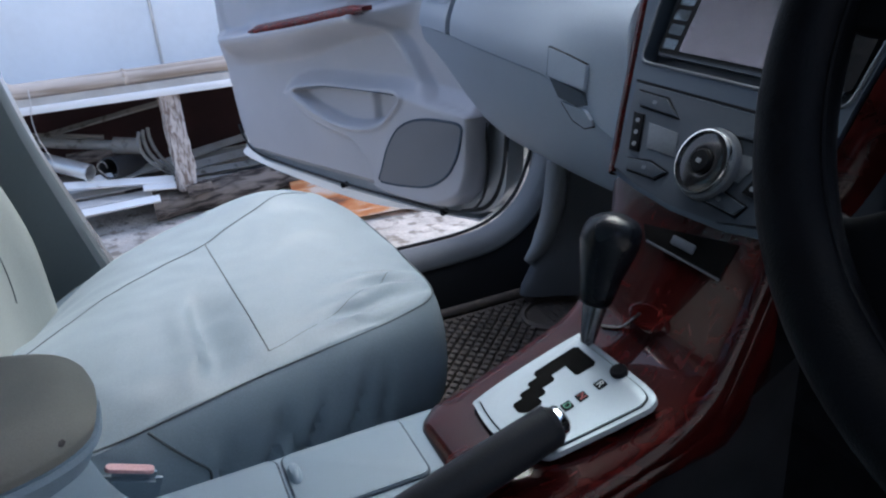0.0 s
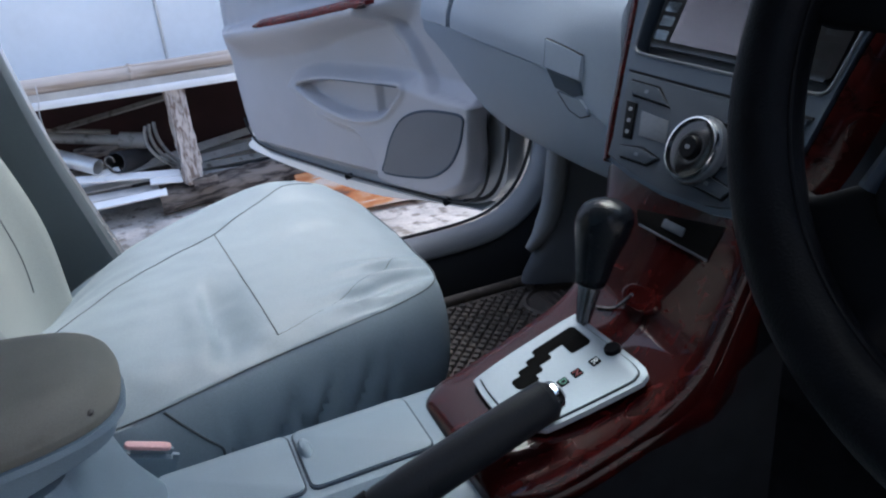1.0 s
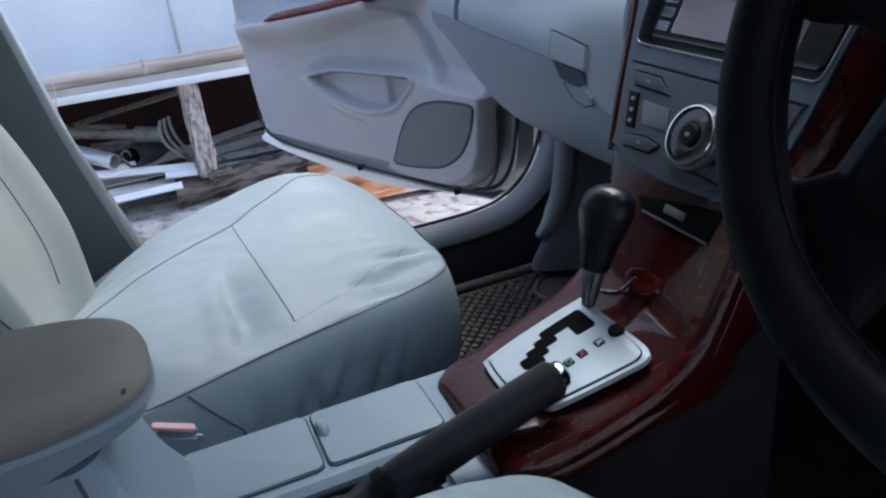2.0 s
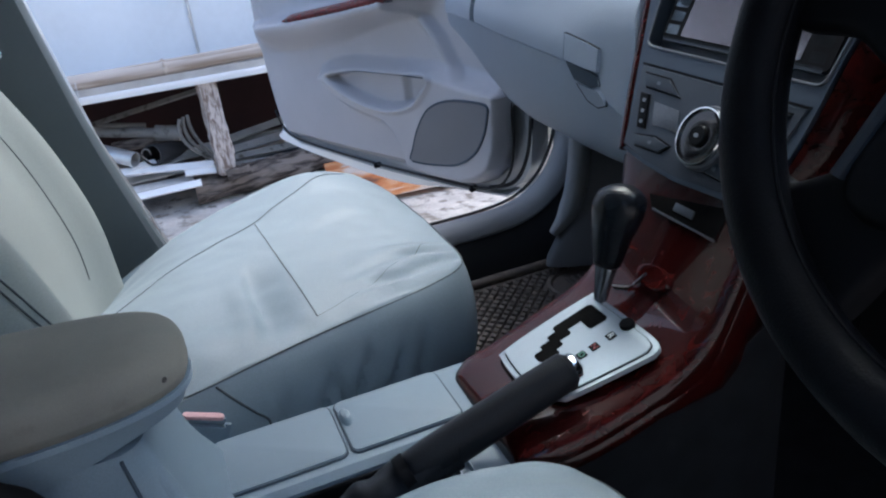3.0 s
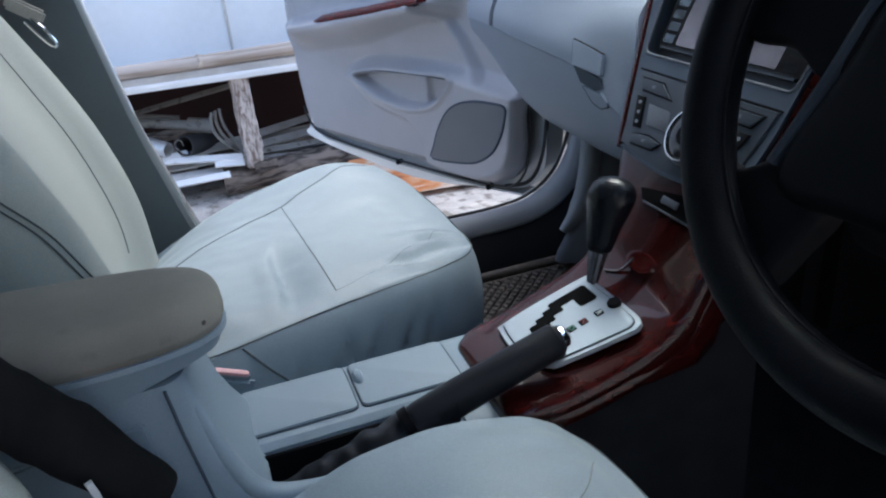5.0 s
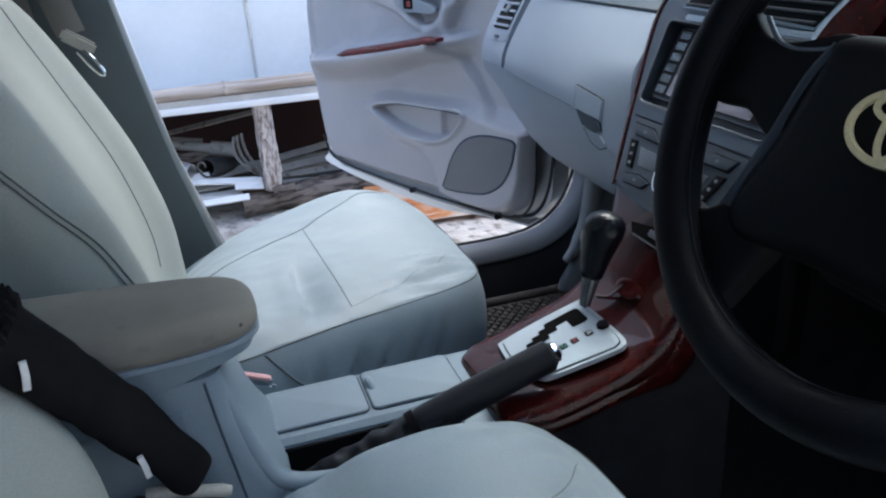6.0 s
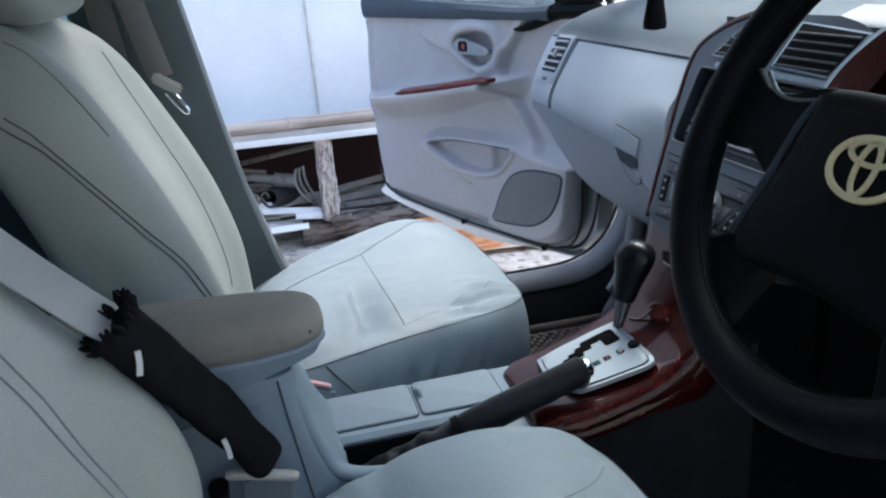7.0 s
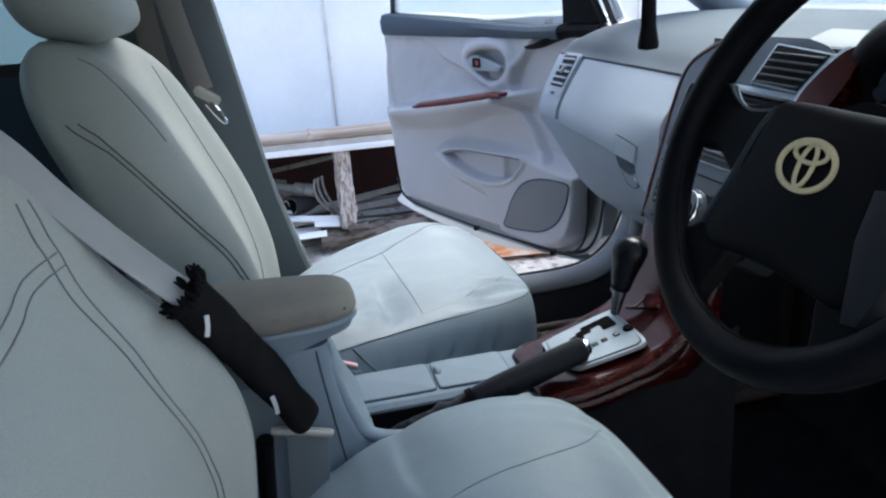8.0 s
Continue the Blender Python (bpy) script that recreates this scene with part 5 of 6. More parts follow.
right_edge = [(x, y) for x, y in spline(EDGE_R[3:], 40)]
rings = []
for k, (x, y) in enumerate(right_edge):
    w_ = 0.012 * math.sin(math.pi * min(1.0, 0.18 + k / 39 * 0.80)) + 0.006
    rings.append([MS @ Vector((x + q * w_, y, h)) for q, h in ((-0.1, -0.01), (-0.1, 0.001), (0.1, 0.004), (0.5, 0.003), (0.85, -0.003), (1.0, -0.012), (1.0, -0.03))])
part("wood_flank", loft(rings), WOOD_SHADED, stack, "glossy red wood flank facing the driver, darkened as shaded")
# flank towards the glovebox
part("flank", loft([[MS @ Vector((x + q, y, h)) for q, h in ((0.004, -0.002), (-0.002, -0.004), (-0.006, -0.06), (0.006, -0.06))] for x, y in spline(EDGE_L[0:7], 30)]), STACK, stack)


def plate_on(name, poly, h, m, parent, label="", bev=0.0015, lo=0.0):
    return part(name, prism(MS, poly, h, bev, lo=lo), m, parent, label)


# screen unit, sunk in the face
unit = plate_on("screen_unit", grown(OPENING, 0.985), -0.0095, STACK, stack, "charcoal screen unit sunk in the face", 0, lo=-0.0135)
part("rim", tube([MS @ Vector((x, y, 0.0062)) for x, y in OPENING + OPENING[:1]], 0.0014, 8), STACK_EDGE, unit, "satin grey rim")
plate_on("screen_bezel", round_rect(0.204, 0.082, 0.005, 4, -0.003, 0.2165), -0.0085, BLACK, unit)
plate_on("screen_glass", round_rect(0.146, 0.074, 0.002, 3, -0.005, 0.2165), -0.0078, SCREEN, unit, "glossy screen, switched off, its sky reflection painted pale lavender-grey")
plate_on("screen_step", round_rect(0.196, 0.0045, 0.001, 2, -0.004, 0.1755), -0.0055, STACK, unit, "", 0.001)
for k in range(6):
    plate_on("key", round_rect(0.0185, 0.0090, 0.0015, 3, -0.0935, 0.1845 + 0.0132 * k), -0.0050, SATIN, unit, "", 0.0013)
    plate_on("key", round_rect(0.0165, 0.0090, 0.0015, 3, 0.0845, 0.1845 + 0.0132 * k), -0.0050, STACK, unit, "", 0.0013)
# climate panel
panel = plate_on("climate_panel", [(-0.104, 0.1445), (-0.084, 0.066), (-0.045, 0.060), (0.0, 0.057), (0.05, 0.060), (0.088, 0.068), (0.104, 0.1445)], 0.0085, STACK, stack, "charcoal climate control panel", 0.002)
plate_on("joint", [(-0.106, 0.1450), (-0.106, 0.1470), (0.106, 0.1470), (0.106, 0.1450)], 0.0072, BLACK, stack, "", 0)
KX, KY = 0.021, 0.098
plate_on("dial_well", [(KX + 0.0295 * math.cos(a), KY + 0.0295 * math.sin(a)) for a in np.linspace(0, 2 * np.pi, 40, endpoint=False)], 0.0092, BLACK, panel, "", 0)
MK = MS @ Matrix.Translation((KX, KY, 0.009))
dial = part("dial_ring", lathe(MK, [(0.0262, 0), (0.0262, 0.010), (0.0256, 0.0118), (0.0246, 0.0118), (0.0242, 0.010), (0.0240, 0.004)], 44), CHROME, panel, "chrome dial ring")
part("dial_sleeve", lathe(MK, [(0.0290, -0.002), (0.0288, 0.004), (0.0280, 0.0062), (0.0262, 0.0066)], 44), STACK_EDGE, dial, "satin grey dial sleeve")
part("dial_face", lathe(MK, [(0.0243, 0.002), (0.0243, 0.0090), (0.018, 0.0105), (0.0108, 0.0098)], 40), GLOSS, dial, "dark glossy dial face")
part("dial_button", lathe(MK, [(0.0100, 0.006), (0.0100, 0.0120), (0.0085, 0.0135), (0.0005, 0.0137)], 28), BLACK, dial)
part("dial_mark", prism(MK, round_rect(0.005, 0.0035, 0.001, 2), 0.0141), BUTTON, dial)
for sx in (-1, 1):
    for poly in ([(-0.093, 0.137), (-0.055, 0.137), (-0.033, 0.125), (-0.083, 0.1255)], [(-0.070, 0.079), (-0.042, 0.083), (-0.019, 0.080), (-0.029, 0.0715), (-0.064, 0.070)]):
        poly = [(-sx * x, y) for x, y in poly]
        mx, my = np.mean([p[0] for p in poly]), np.mean([p[1] for p in poly])
        plate_on("button_gap", [(mx + (x - mx) * 1.07, my + (y - my) * 1.3) for x, y in poly], 0.0090, BLACK, panel, "", 0)
        bt = plate_on("button", poly, 0.0112, STACK, panel, "charcoal push button", 0.0012)
        plate_on("icon", round_rect(0.005, 0.0032, 0.001, 2, mx, my), 0.0115, STACK_EDGE, bt, "", 0)
    plate_on("display", [(-sx * x, y) for x, y in ((-0.064, 0.114), (-0.026, 0.113), (-0.018, 0.094), (-0.054, 0.093))], 0.0095, STACK_EDGE, panel, "small dark display", 0.0005)
    col = plate_on("rocker", [(-sx * x, y) for x, y in ((-0.088, 0.119), (-0.074, 0.119), (-0.061, 0.087), (-0.073, 0.086))], 0.0105, BLACK, panel, "black rocker switch", 0.0012)
    for k in range(3):
        plate_on("icon", round_rect(0.0045, 0.0035, 0.001, 2, sx * (0.0695 + 0.0040 * k), 0.0925 + 0.010 * k), 0.0110, BUTTON, col, "", 0)
# two vents on top
for throat in ([(-0.110, 0.282), (-0.032, 0.280), (-0.026, 0.330), (-0.072, 0.327)], [(0.010, 0.280), (0.097, 0.277), (0.121, 0.324), (0.022, 0.330)]):
    v = plate_on("centre_vent", cut_corners(grown(throat, 1.11), 0.004, 4), 0.0085, SATIN, stack, "satin silver vent frame", 0.002)
    plate_on("throat", throat, 0.0092, BLACK, v, "", 0)
    for k in range(5):
        q = 0.08 + 0.205 * k
        x0, x1 = throat[0][0] + (throat[3][0] - throat[0][0]) * q, throat[1][0] + (throat[2][0] - throat[1][0]) * q
        part("slat", block(MS @ Vector(((x0 + x1) / 2, throat[1][1] + (throat[2][1] - throat[1][1]) * q, 0.0095)), (0.006, x1 - x0 - 0.002, 0.0024), 0.0008, Matrix.Rotation(radians(-5), 4, "Y")), STACK, v)
plate_on("silver_flank", spline([(0.101, 0.272), (0.109, 0.292), (0.127, 0.322), (0.139, 0.334), (0.156, 0.334), (0.132, 0.309), (0.119, 0.286), (0.114, 0.262), (0.104, 0.262)], 60, True), 0.0100, SATIN, stack, "satin silver trim between vent and wood", 0.003, lo=-0.014)
plate_on("hazard_strip", round_rect(0.200, 0.0080, 0.003, 3, 0.0, 0.2695), 0.0080, SATIN, stack, "satin grey strip under the vents", 0.002)
part("top_pad", sheet([[(0.255 + 0.6 * u, y, 0.955 + 0.012 * math.sin(u * 3)) for u in np.linspace(0, 1, 14)] for y in np.linspace(-0.17, 0.13, 10)], (0, 0, -0.012)), DASH_TOP, dash, "dark grey centre top pad")
part("vent_hood", sheet([[(0.262 + 0.045 * u, y, 0.951 + 0.020 * u ** 0.6) for u in np.linspace(0, 1, 8)] for y in np.linspace(-0.045, -0.165, 8)], (0, 0, -0.006)), BUTTON, stack, "pale grey hood over the driver's vent")
part("stack_core", block((0.36, 0, 0.72), (0.24, 0.20, 0.40), 0.02), BLACK, stack)

# ---- driver's side of the dash ----
rows_ = []
for y in np.linspace(-0.14, -0.74, 30):
    u = (-0.14 - y) / 0.6
    hood = math.exp(-((y + 0.36) / 0.15) ** 4)
    rows_.append(spline([(0.86, y, 0.935), (0.60, y, 0.962 + 0.03 * hood), (0.42, y, 0.958 + 0.075 * hood), (0.27 - 0.02 * hood, y, 0.925 + 0.085 * hood), (0.265, y, 0.905 + 0.070 * hood)], 24))
part("driver_upper_skin", sheet(np.array(rows_), (0, 0, -0.012)), DASH_TOP, dash, "dark grey instrument hood")
rows_ = []
for y in np.linspace(-0.125, -0.74, 24):
    rows_.append(spline([(0.275, y, 0.90), (0.235, y, 0.86), (0.215, y, 0.78), (0.225, y, 0.70), (0.27, y, 0.64), (0.40, y, 0.60), (0.55, y, 0.60)], 24))
part("knee_panel", sheet(np.array(rows_), (0.012, 0, 0)), KNEE, dash, "black knee panel")
part("cluster", block((0.31, -0.36, 0.935), (0.03, 0.30, 0.12), 0.02, Matrix.Rotation(radians(20), 4, "Y")), BLACK, dash, "black instrument cluster")
hood = [(0.245 + 0.02 * abs(math.cos(a)), -0.355 + 0.205 * math.cos(a), 0.880 + 0.120 * max(0, math.sin(a)) ** 0.7) for a in np.linspace(-0.2, math.pi + 0.2, 40)]
part("hood_rim", tube(hood, 0.026, 14), BLACK, dash, "black hood rim")
part("cluster_wood", prism(MS, spline([(0.114, 0.250), (0.116, 0.278), (0.130, 0.306), (0.150, 0.329), (0.170, 0.332), (0.174, 0.30), (0.163, 0.262), (0.136, 0.246)], 90, True), 0.016, 0.012, 5, lo=-0.02), WOOD_SHADED, dash, "red wood trim beside the hood, darkened as shaded")


# ---- steering wheel ----
wheel = thing("steering_wheel", (0.05, -0.357, 0.88), "black leather steering wheel with pale gold emblem", "steering wheel")
WT = radians(25)
wn_ = Vector((-math.cos(WT), 0, math.sin(WT)))
wu = Vector((math.sin(WT), 0, math.cos(WT)))
wx = wu.cross(wn_)
wc = Vector((0.0295, -0.3785, 0.9135))
MW = Matrix(((wx.x, wu.x, wn_.x, wc.x), (wx.y, wu.y, wn_.y, wc.y), (wx.z, wu.z, wn_.z, wc.z), (0, 0, 0, 1)))
an = np.linspace(0, 2 * np.pi, 96, endpoint=False)
bm = bmesh.new()
ringv = [[MW @ Vector(((0.1745 + 0.0165 * math.cos(q)) * math.cos(a), (0.1745 + 0.0165 * math.cos(q)) * math.sin(a), 0.0172 * math.sin(q))) for q in np.linspace(0, 2 * np.pi, 20, endpoint=False)] for a in an]
put_grid(bm, ringv + [ringv[0]], wrap=True)
bmesh.ops.remove_doubles(bm, verts=bm.verts, dist=1e-5)
rim_ = part("rim", bm, WHEEL_LEATHER, wheel, "black leather rim")
part("rim_stitch", tube([MW @ Vector((0.1585 * math.cos(a), 0.1585 * math.sin(a), 0.0045)) for a in np.linspace(0, 6.28, 140)], 0.0012, 6), BLACK, rim_)
HUB = [(-0.066, 0.034), (0.0, 0.036), (0.066, 0.034), (0.075, 0.018), (0.084, -0.035), (0.096, -0.088), (0.080, -0.104), (0.045, -0.102), (0.0, -0.100), (-0.045, -0.102), (-0.080, -0.104), (-0.096, -0.088), (-0.084, -0.035), (-0.075, 0.018)]
part("airbag_pad", pillow(MW, spline(HUB, 90, True), -0.05, 0.002, 0.012), BLACK, wheel, "black airbag pad")
for sx in (-1, 1):
    arm_ = [(sx * 0.058, 0.031), (sx * 0.100, 0.026), (sx * 0.130, 0.026), (sx * 0.166, 0.044), (sx * 0.176, 0.014), (sx * 0.166, -0.022), (sx * 0.125, -0.024), (sx * 0.082, -0.036)]
    sp_ = part("spoke", pillow(MW, spline(arm_, 60, True), -0.014, -0.002, 0.006), BLACK, wheel, "black side spoke")
    part("spoke_trim", tube([MW @ Vector((sx * x, y, -0.003)) for x, y in spline([(0.056, 0.027), (0.095, 0.020), (0.118, 0.023), (0.138, 0.037)], 16)], 0.0018, 8), STACK_EDGE, sp_, "thin chrome spoke edge")
    part("pad_bezel", tube([MW @ Vector((sx * x, y, -0.004)) for x, y in spline([(0.070, 0.026), (0.080, 0.004), (0.0865, -0.035), (0.093, -0.065), (0.0985, -0.088)], 30)], 0.0042, 8), STACK, wheel, "dark satin bezel along the pad")
    low_ = [(sx * 0.094, -0.082), (sx * 0.126, -0.098), (sx * 0.150, -0.100), (sx * 0.105, -0.152), (sx * 0.080, -0.158), (sx * 0.066, -0.128), (sx * 0.058, -0.096)]
    part("lower_spoke", pillow(MW, spline(low_, 50, True), -0.026, -0.006, 0.007), BLACK, wheel, "black lower spoke")
    # light put into the shape: the shaded left spoke goes without its trim
    if sx > 0:
        part("lower_spoke_trim", prism(MW, [(sx * 0.0725, -0.016), (sx * 0.084, -0.014), (sx * 0.119, -0.072), (sx * 0.112, -0.106), (sx * 0.098, -0.109), (sx * 0.077, -0.053)], 0.0042, 0.002, lo=-0.02), SPOKE_GREY, wheel, "satin grey spoke trim")


def oval(cx, cy, rx, ry, r):
    a = np.linspace(0, 2 * np.pi, 48, endpoint=False)
    rings = []
    for x in a:
        o_ = Vector((cx + rx * math.cos(x), cy + ry * math.sin(x), 0.004))
        nn = Vector((math.cos(x) / rx, math.sin(x) / ry, 0)).normalized()
        rings.append([MW @ (o_ + nn * r * u + Vector((0, 0, r * 0.5 * v))) for u, v in ((-1, -1), (-0.8, 1), (0.8, 1), (1, -1))])
    b_ = bmesh.new()
    put_grid(b_, rings + [rings[0]], wrap=True)
    bmesh.ops.remove_doubles(b_, verts=b_.verts, dist=1e-6)
    return b_


emblem = part("emblem", oval(0, -0.0138, 0.0300, 0.0202, 0.0024), GOLD, wheel, "pale gold oval emblem")
part("oval_ring", oval(0, -0.0035, 0.0180, 0.0077, 0.0019), GOLD, emblem)
part("oval_ring", oval(0, -0.0138, 0.0077, 0.0175, 0.0019), GOLD, emblem)
part("column_shroud", tube([wc - wn_ * f for f in (0.03, 0.10, 0.20, 0.28)], (0.05, 0.058, 0.06, 0.06), 20), BLACK, wheel, "black column shroud")
for sy in (1, -1):
    part("stalk", tube([wc - wn_ * 0.10 + wx * (sy * f) + wu * (0.02 + 0.05 * f) for f in (0.05, 0.10, 0.15, 0.185)], (0.007, 0.007, 0.008, 0.009), 10), BLACK, wheel, "black column stalk")

# pedals' footwell stays open; the passenger's mat
mat_ = thing("floor_mat", (0.3, 0.45, 0.262), "brown rubber floor mat with raised chevron pattern", "floor mat")
part("base", block((0.27, 0.435, 0.266), (0.46, 0.42, 0.010), 0.003), MAT, mat_)
for a, b in (((0.04, 0.225), (0.50, 0.225)), ((0.04, 0.645), (0.50, 0.645)), ((0.50, 0.225), (0.50, 0.645))):
    part("rim", tube([(a[0] + (b[0] - a[0]) * f, a[1] + (b[1] - a[1]) * f, 0.275) for f in np.linspace(0, 1, 8)], 0.011, 10), MAT, mat_)
verts, faces = [], []
row = 0
x = 0.055
while x < 0.485:
    y = 0.245 + (0.01075 if row % 2 else 0)
    while y < 0.625:
        if (x - 0.35) ** 2 / 0.0049 + (y - 0.55) ** 2 / 0.0036 > 1:
            k = len(verts)
            for s_, h_ in ((1.0, 0.270), (0.7, 0.2765)):
                verts += [(x - 0.0085 * s_, y, h_), (x, y - 0.0095 * s_, h_), (x + 0.0085 * s_, y, h_), (x, y + 0.0095 * s_, h_)]
            faces += [(k + 4, k + 5, k + 6, k + 7)] + [(k + i, k + (i + 1) % 4, k + 4 + (i + 1) % 4, k + 4 + i) for i in range(4)]
        y += 0.0215
    x += 0.0105
    row += 1
me = bpy.data.meshes.new("tread")
me.from_pydata(verts, [], faces)
me.materials.append(MAT)
tread = new("tread", me)
tread.parent = mat_
tread.matrix_parent_inverse = mat_.matrix_world.inverted()
tagged(tread, "raised diamond tread", kind="stuff")
part("oval_pad", lathe(Matrix.Translation((0.35, 0.55, 0.270)) @ Matrix.Diagonal((1.0, 0.85, 1, 1)), [(0.066, 0), (0.066, 0.006), (0.060, 0.008), (0.056, 0.004), (0.0005, 0.004)], 36), MAT, mat_, "oval pad with plain bars")
for k in range(4):
    part("bar", block((0.33 + 0.014 * k, 0.55, 0.2765), (0.005, 0.05, 0.004), 0.001), MAT, mat_)

# ---- the open passenger door ----
door = thing("car_door", (0.36, 0.80, 0.34), "open front passenger door with grey trim and speaker", "car door")
A0 = np.array((0.36, 0.78, 0.0))
DA = radians(68)
DD = np.array((-math.cos(DA), math.sin(DA), 0))
DN = np.array((-math.sin(DA), -math.cos(DA), 0))


def at_door(s, w, z):
    return A0 + DD * s + DN * w + np.array((0, 0, z))


def door_front(z):
    return np.interp(z, (0.36, 0.38, 0.42, 0.47, 0.58, 0.63, 0.75, 0.95), (0.15, 0.095, 0.055, 0.035, 0.024, 0.020, 0.016, 0.013))


def door_rear(z):
    return np.interp(z, (0.36, 0.38, 0.41, 0.45, 0.55, 0.67, 0.80, 0.90, 0.97), (0.86, 0.905, 0.930, 0.942, 0.958, 0.972, 0.965, 0.945, 0.925))


POCKET = spline([(0.588, 0.570), (0.54, 0.583), (0.476, 0.592), (0.40, 0.595), (0.32, 0.598), (0.232, 0.600), (0.256, 0.566), (0.292, 0.538), (0.345, 0.522), (0.40, 0.517), (0.46, 0.523), (0.54, 0.546)], 60, True)
SPEAK = spline([(0.312, 0.404), (0.300, 0.432), (0.277, 0.480), (0.243, 0.524), (0.205, 0.548), (0.157, 0.561), (0.105, 0.565), (0.058, 0.562), (0.059, 0.535), (0.070, 0.502), (0.094, 0.463), (0.125, 0.437), (0.165, 0.418), (0.22, 0.408), (0.275, 0.402)], 60, True)
HOUSE = spline([(0.655, 0.560), (0.60, 0.532), (0.55, 0.504), (0.47, 0.484), (0.41, 0.474), (0.372, 0.446), (0.350, 0.410), (0.338, 0.372), (0.25, 0.360), (0.14, 0.372), (0.06, 0.42), (0.028, 0.50), (0.022, 0.588), (0.10, 0.596), (0.19, 0.608), (0.24, 0.616), (0.45, 0.610), (0.58, 0.596)], 80, True)
RECESS = spline([(0.472, 0.842), (0.455, 0.868), (0.41, 0.880), (0.35, 0.877), (0.322, 0.862), (0.320, 0.830), (0.345, 0.805), (0.385, 0.792), (0.425, 0.805)], 40, True)
uu, vv = np.linspace(0, 1, 230), np.linspace(0, 1, 170)
Zg = 0.360 + (0.912 - 0.360) * vv[None, :] + 0 * uu[:, None]
fr_, re_ = door_front(Zg), door_rear(Zg)
Sg = fr_ + (re_ - fr_) * uu[:, None]
# armrest line, S-shaped front step, pocket, speaker housing
zl = np.interp(Sg, (0.20, 0.257, 0.46, 0.676, 0.97), (0.780, 0.772, 0.738, 0.705, 0.668))
run = step(0.20, 0.31, Sg) * (1 - 0.90 * step(0.80, 0.955, Sg))
W = 0.082 * run * step(-0.085 + 0.03 * (1 - step(0.35, 0.60, Sg)), -0.010, Zg - zl) * (1 - step(-0.004, 0.012, Zg - zl))
W += -0.006 * step(0.0, 0.05, Zg - zl) * run
S_of = np.interp(Zg, (0.40, 0.580, 0.596, 0.636, 0.685, 0.746, 0.789, 0.834, 0.893, 0.92), (0.0, 0.03, 0.150, 0.185, 0.217, 0.282, 0.297, 0.278, 0.220, 0.19))
W -= 0.018 * (1 - step(-0.010, 0.010, Sg - S_of))
W += 0.006 * np.exp(-((Sg - S_of - 0.016) / 0.011) ** 2) * step(0.59, 0.62, Zg)
dh = inside_dist(Sg, Zg, HOUSE)
W += 0.036 * step(-0.020, 0.018, dh)
W += 0.010 * step(-0.16, 0.0, -np.abs(Zg - 0.46)) * step(0.40, 0.60, Sg) * (1 - step(0.85, 0.95, Sg))
dp = inside_dist(Sg, Zg, POCKET)
W -= 0.030 * step(-0.002, 0.006, dp)
W += 0.008 * np.exp(-((dp + 0.007) / 0.006) ** 2)
W -= 0.014 * step(0.002, 0.008, dp) * step(0.345, 0.330, Sg)
dr = inside_dist(Sg, Zg, RECESS)
W -= 0.034 * step(-0.002, 0.014, dr)
W += 0.016 * np.exp(-((dr + 0.012) / 0.02) ** 2) * (dr < 0) + 0.010 * step(0.10, 0.0, np.hypot((Sg - 0.45) * 0.5, Zg - 0.86))
# cloth insert above the armrest, set a little back
INSERT = spline([(0.925, 0.885), (0.86, 0.900), (0.74, 0.902), (0.69, 0.885), (0.63, 0.850), (0.57, 0.832), (0.50, 0.815), (0.44, 0.790), (0.39, 0.776), (0.45, 0.758), (0.58, 0.738), (0.80, 0.704), (0.92, 0.690)], 70, True)
W -= 0.009 * step(-0.006, 0.010, inside_dist(Sg, Zg, INSERT))
# rolled edges
edge_ = np.minimum(np.minimum(Sg - fr_, re_ - Sg), Zg - 0.360)
W -= 0.020 * (1 - step(0, 0.022, edge_))
rough_ = np.array([[wav(s * 24, z * 24) * 0.0012 + wav(s * 7, z * 7) * 0.0015 for s, z in zip(sr, zr)] for sr, zr in zip(Sg[::1], Zg[::1])])
W = W + rough_ * step(0.4, 0.6, Sg) * (1 + 1.4 * step(0.0, 0.03, inside_dist(Sg, Zg, INSERT)))
P = A0 + Sg[..., None] * DD + W[..., None] * DN + Zg[..., None] * np.array((0, 0, 1.0))
part("trim_panel", sheet(P, -DN * 0.012), DOOR_TRIM, door, "grey plastic trim panel", sharp=70)
MD = Matrix(((-DD[0], 0, DN[0], A0[0]), (-DD[1], 0, DN[1], A0[1]), (0, 1, 0, 0), (0, 0, 0, 1)))
spk = part("speaker_grille", prism(MD, [(-s, z) for s, z in SPEAK], 0.0385, 0.003), GRILLE, door, "dark grey speaker grille")
part("grille_edge", tube([at_door(s, 0.0365, z) for s, z in spline([tuple(p) for p in SPEAK[::4]], 80, True)], 0.0030, 8), DASH_TOP, spk)
part("pocket_edge", tube([at_door(s, 0.040, z + 0.002) for s, z in spline([(0.575, 0.577), (0.476, 0.593), (0.32, 0.599), (0.236, 0.600)], 40)], 0.0014, 6), DASH_TOP, door)
# red wood strip on the armrest
strip = [(s, np.interp(s, (0.20, 0.257, 0.46, 0.676, 0.97), (0.780, 0.772, 0.738, 0.705, 0.668))) for s in np.linspace(0.257, 0.678, 30)]
rings = []
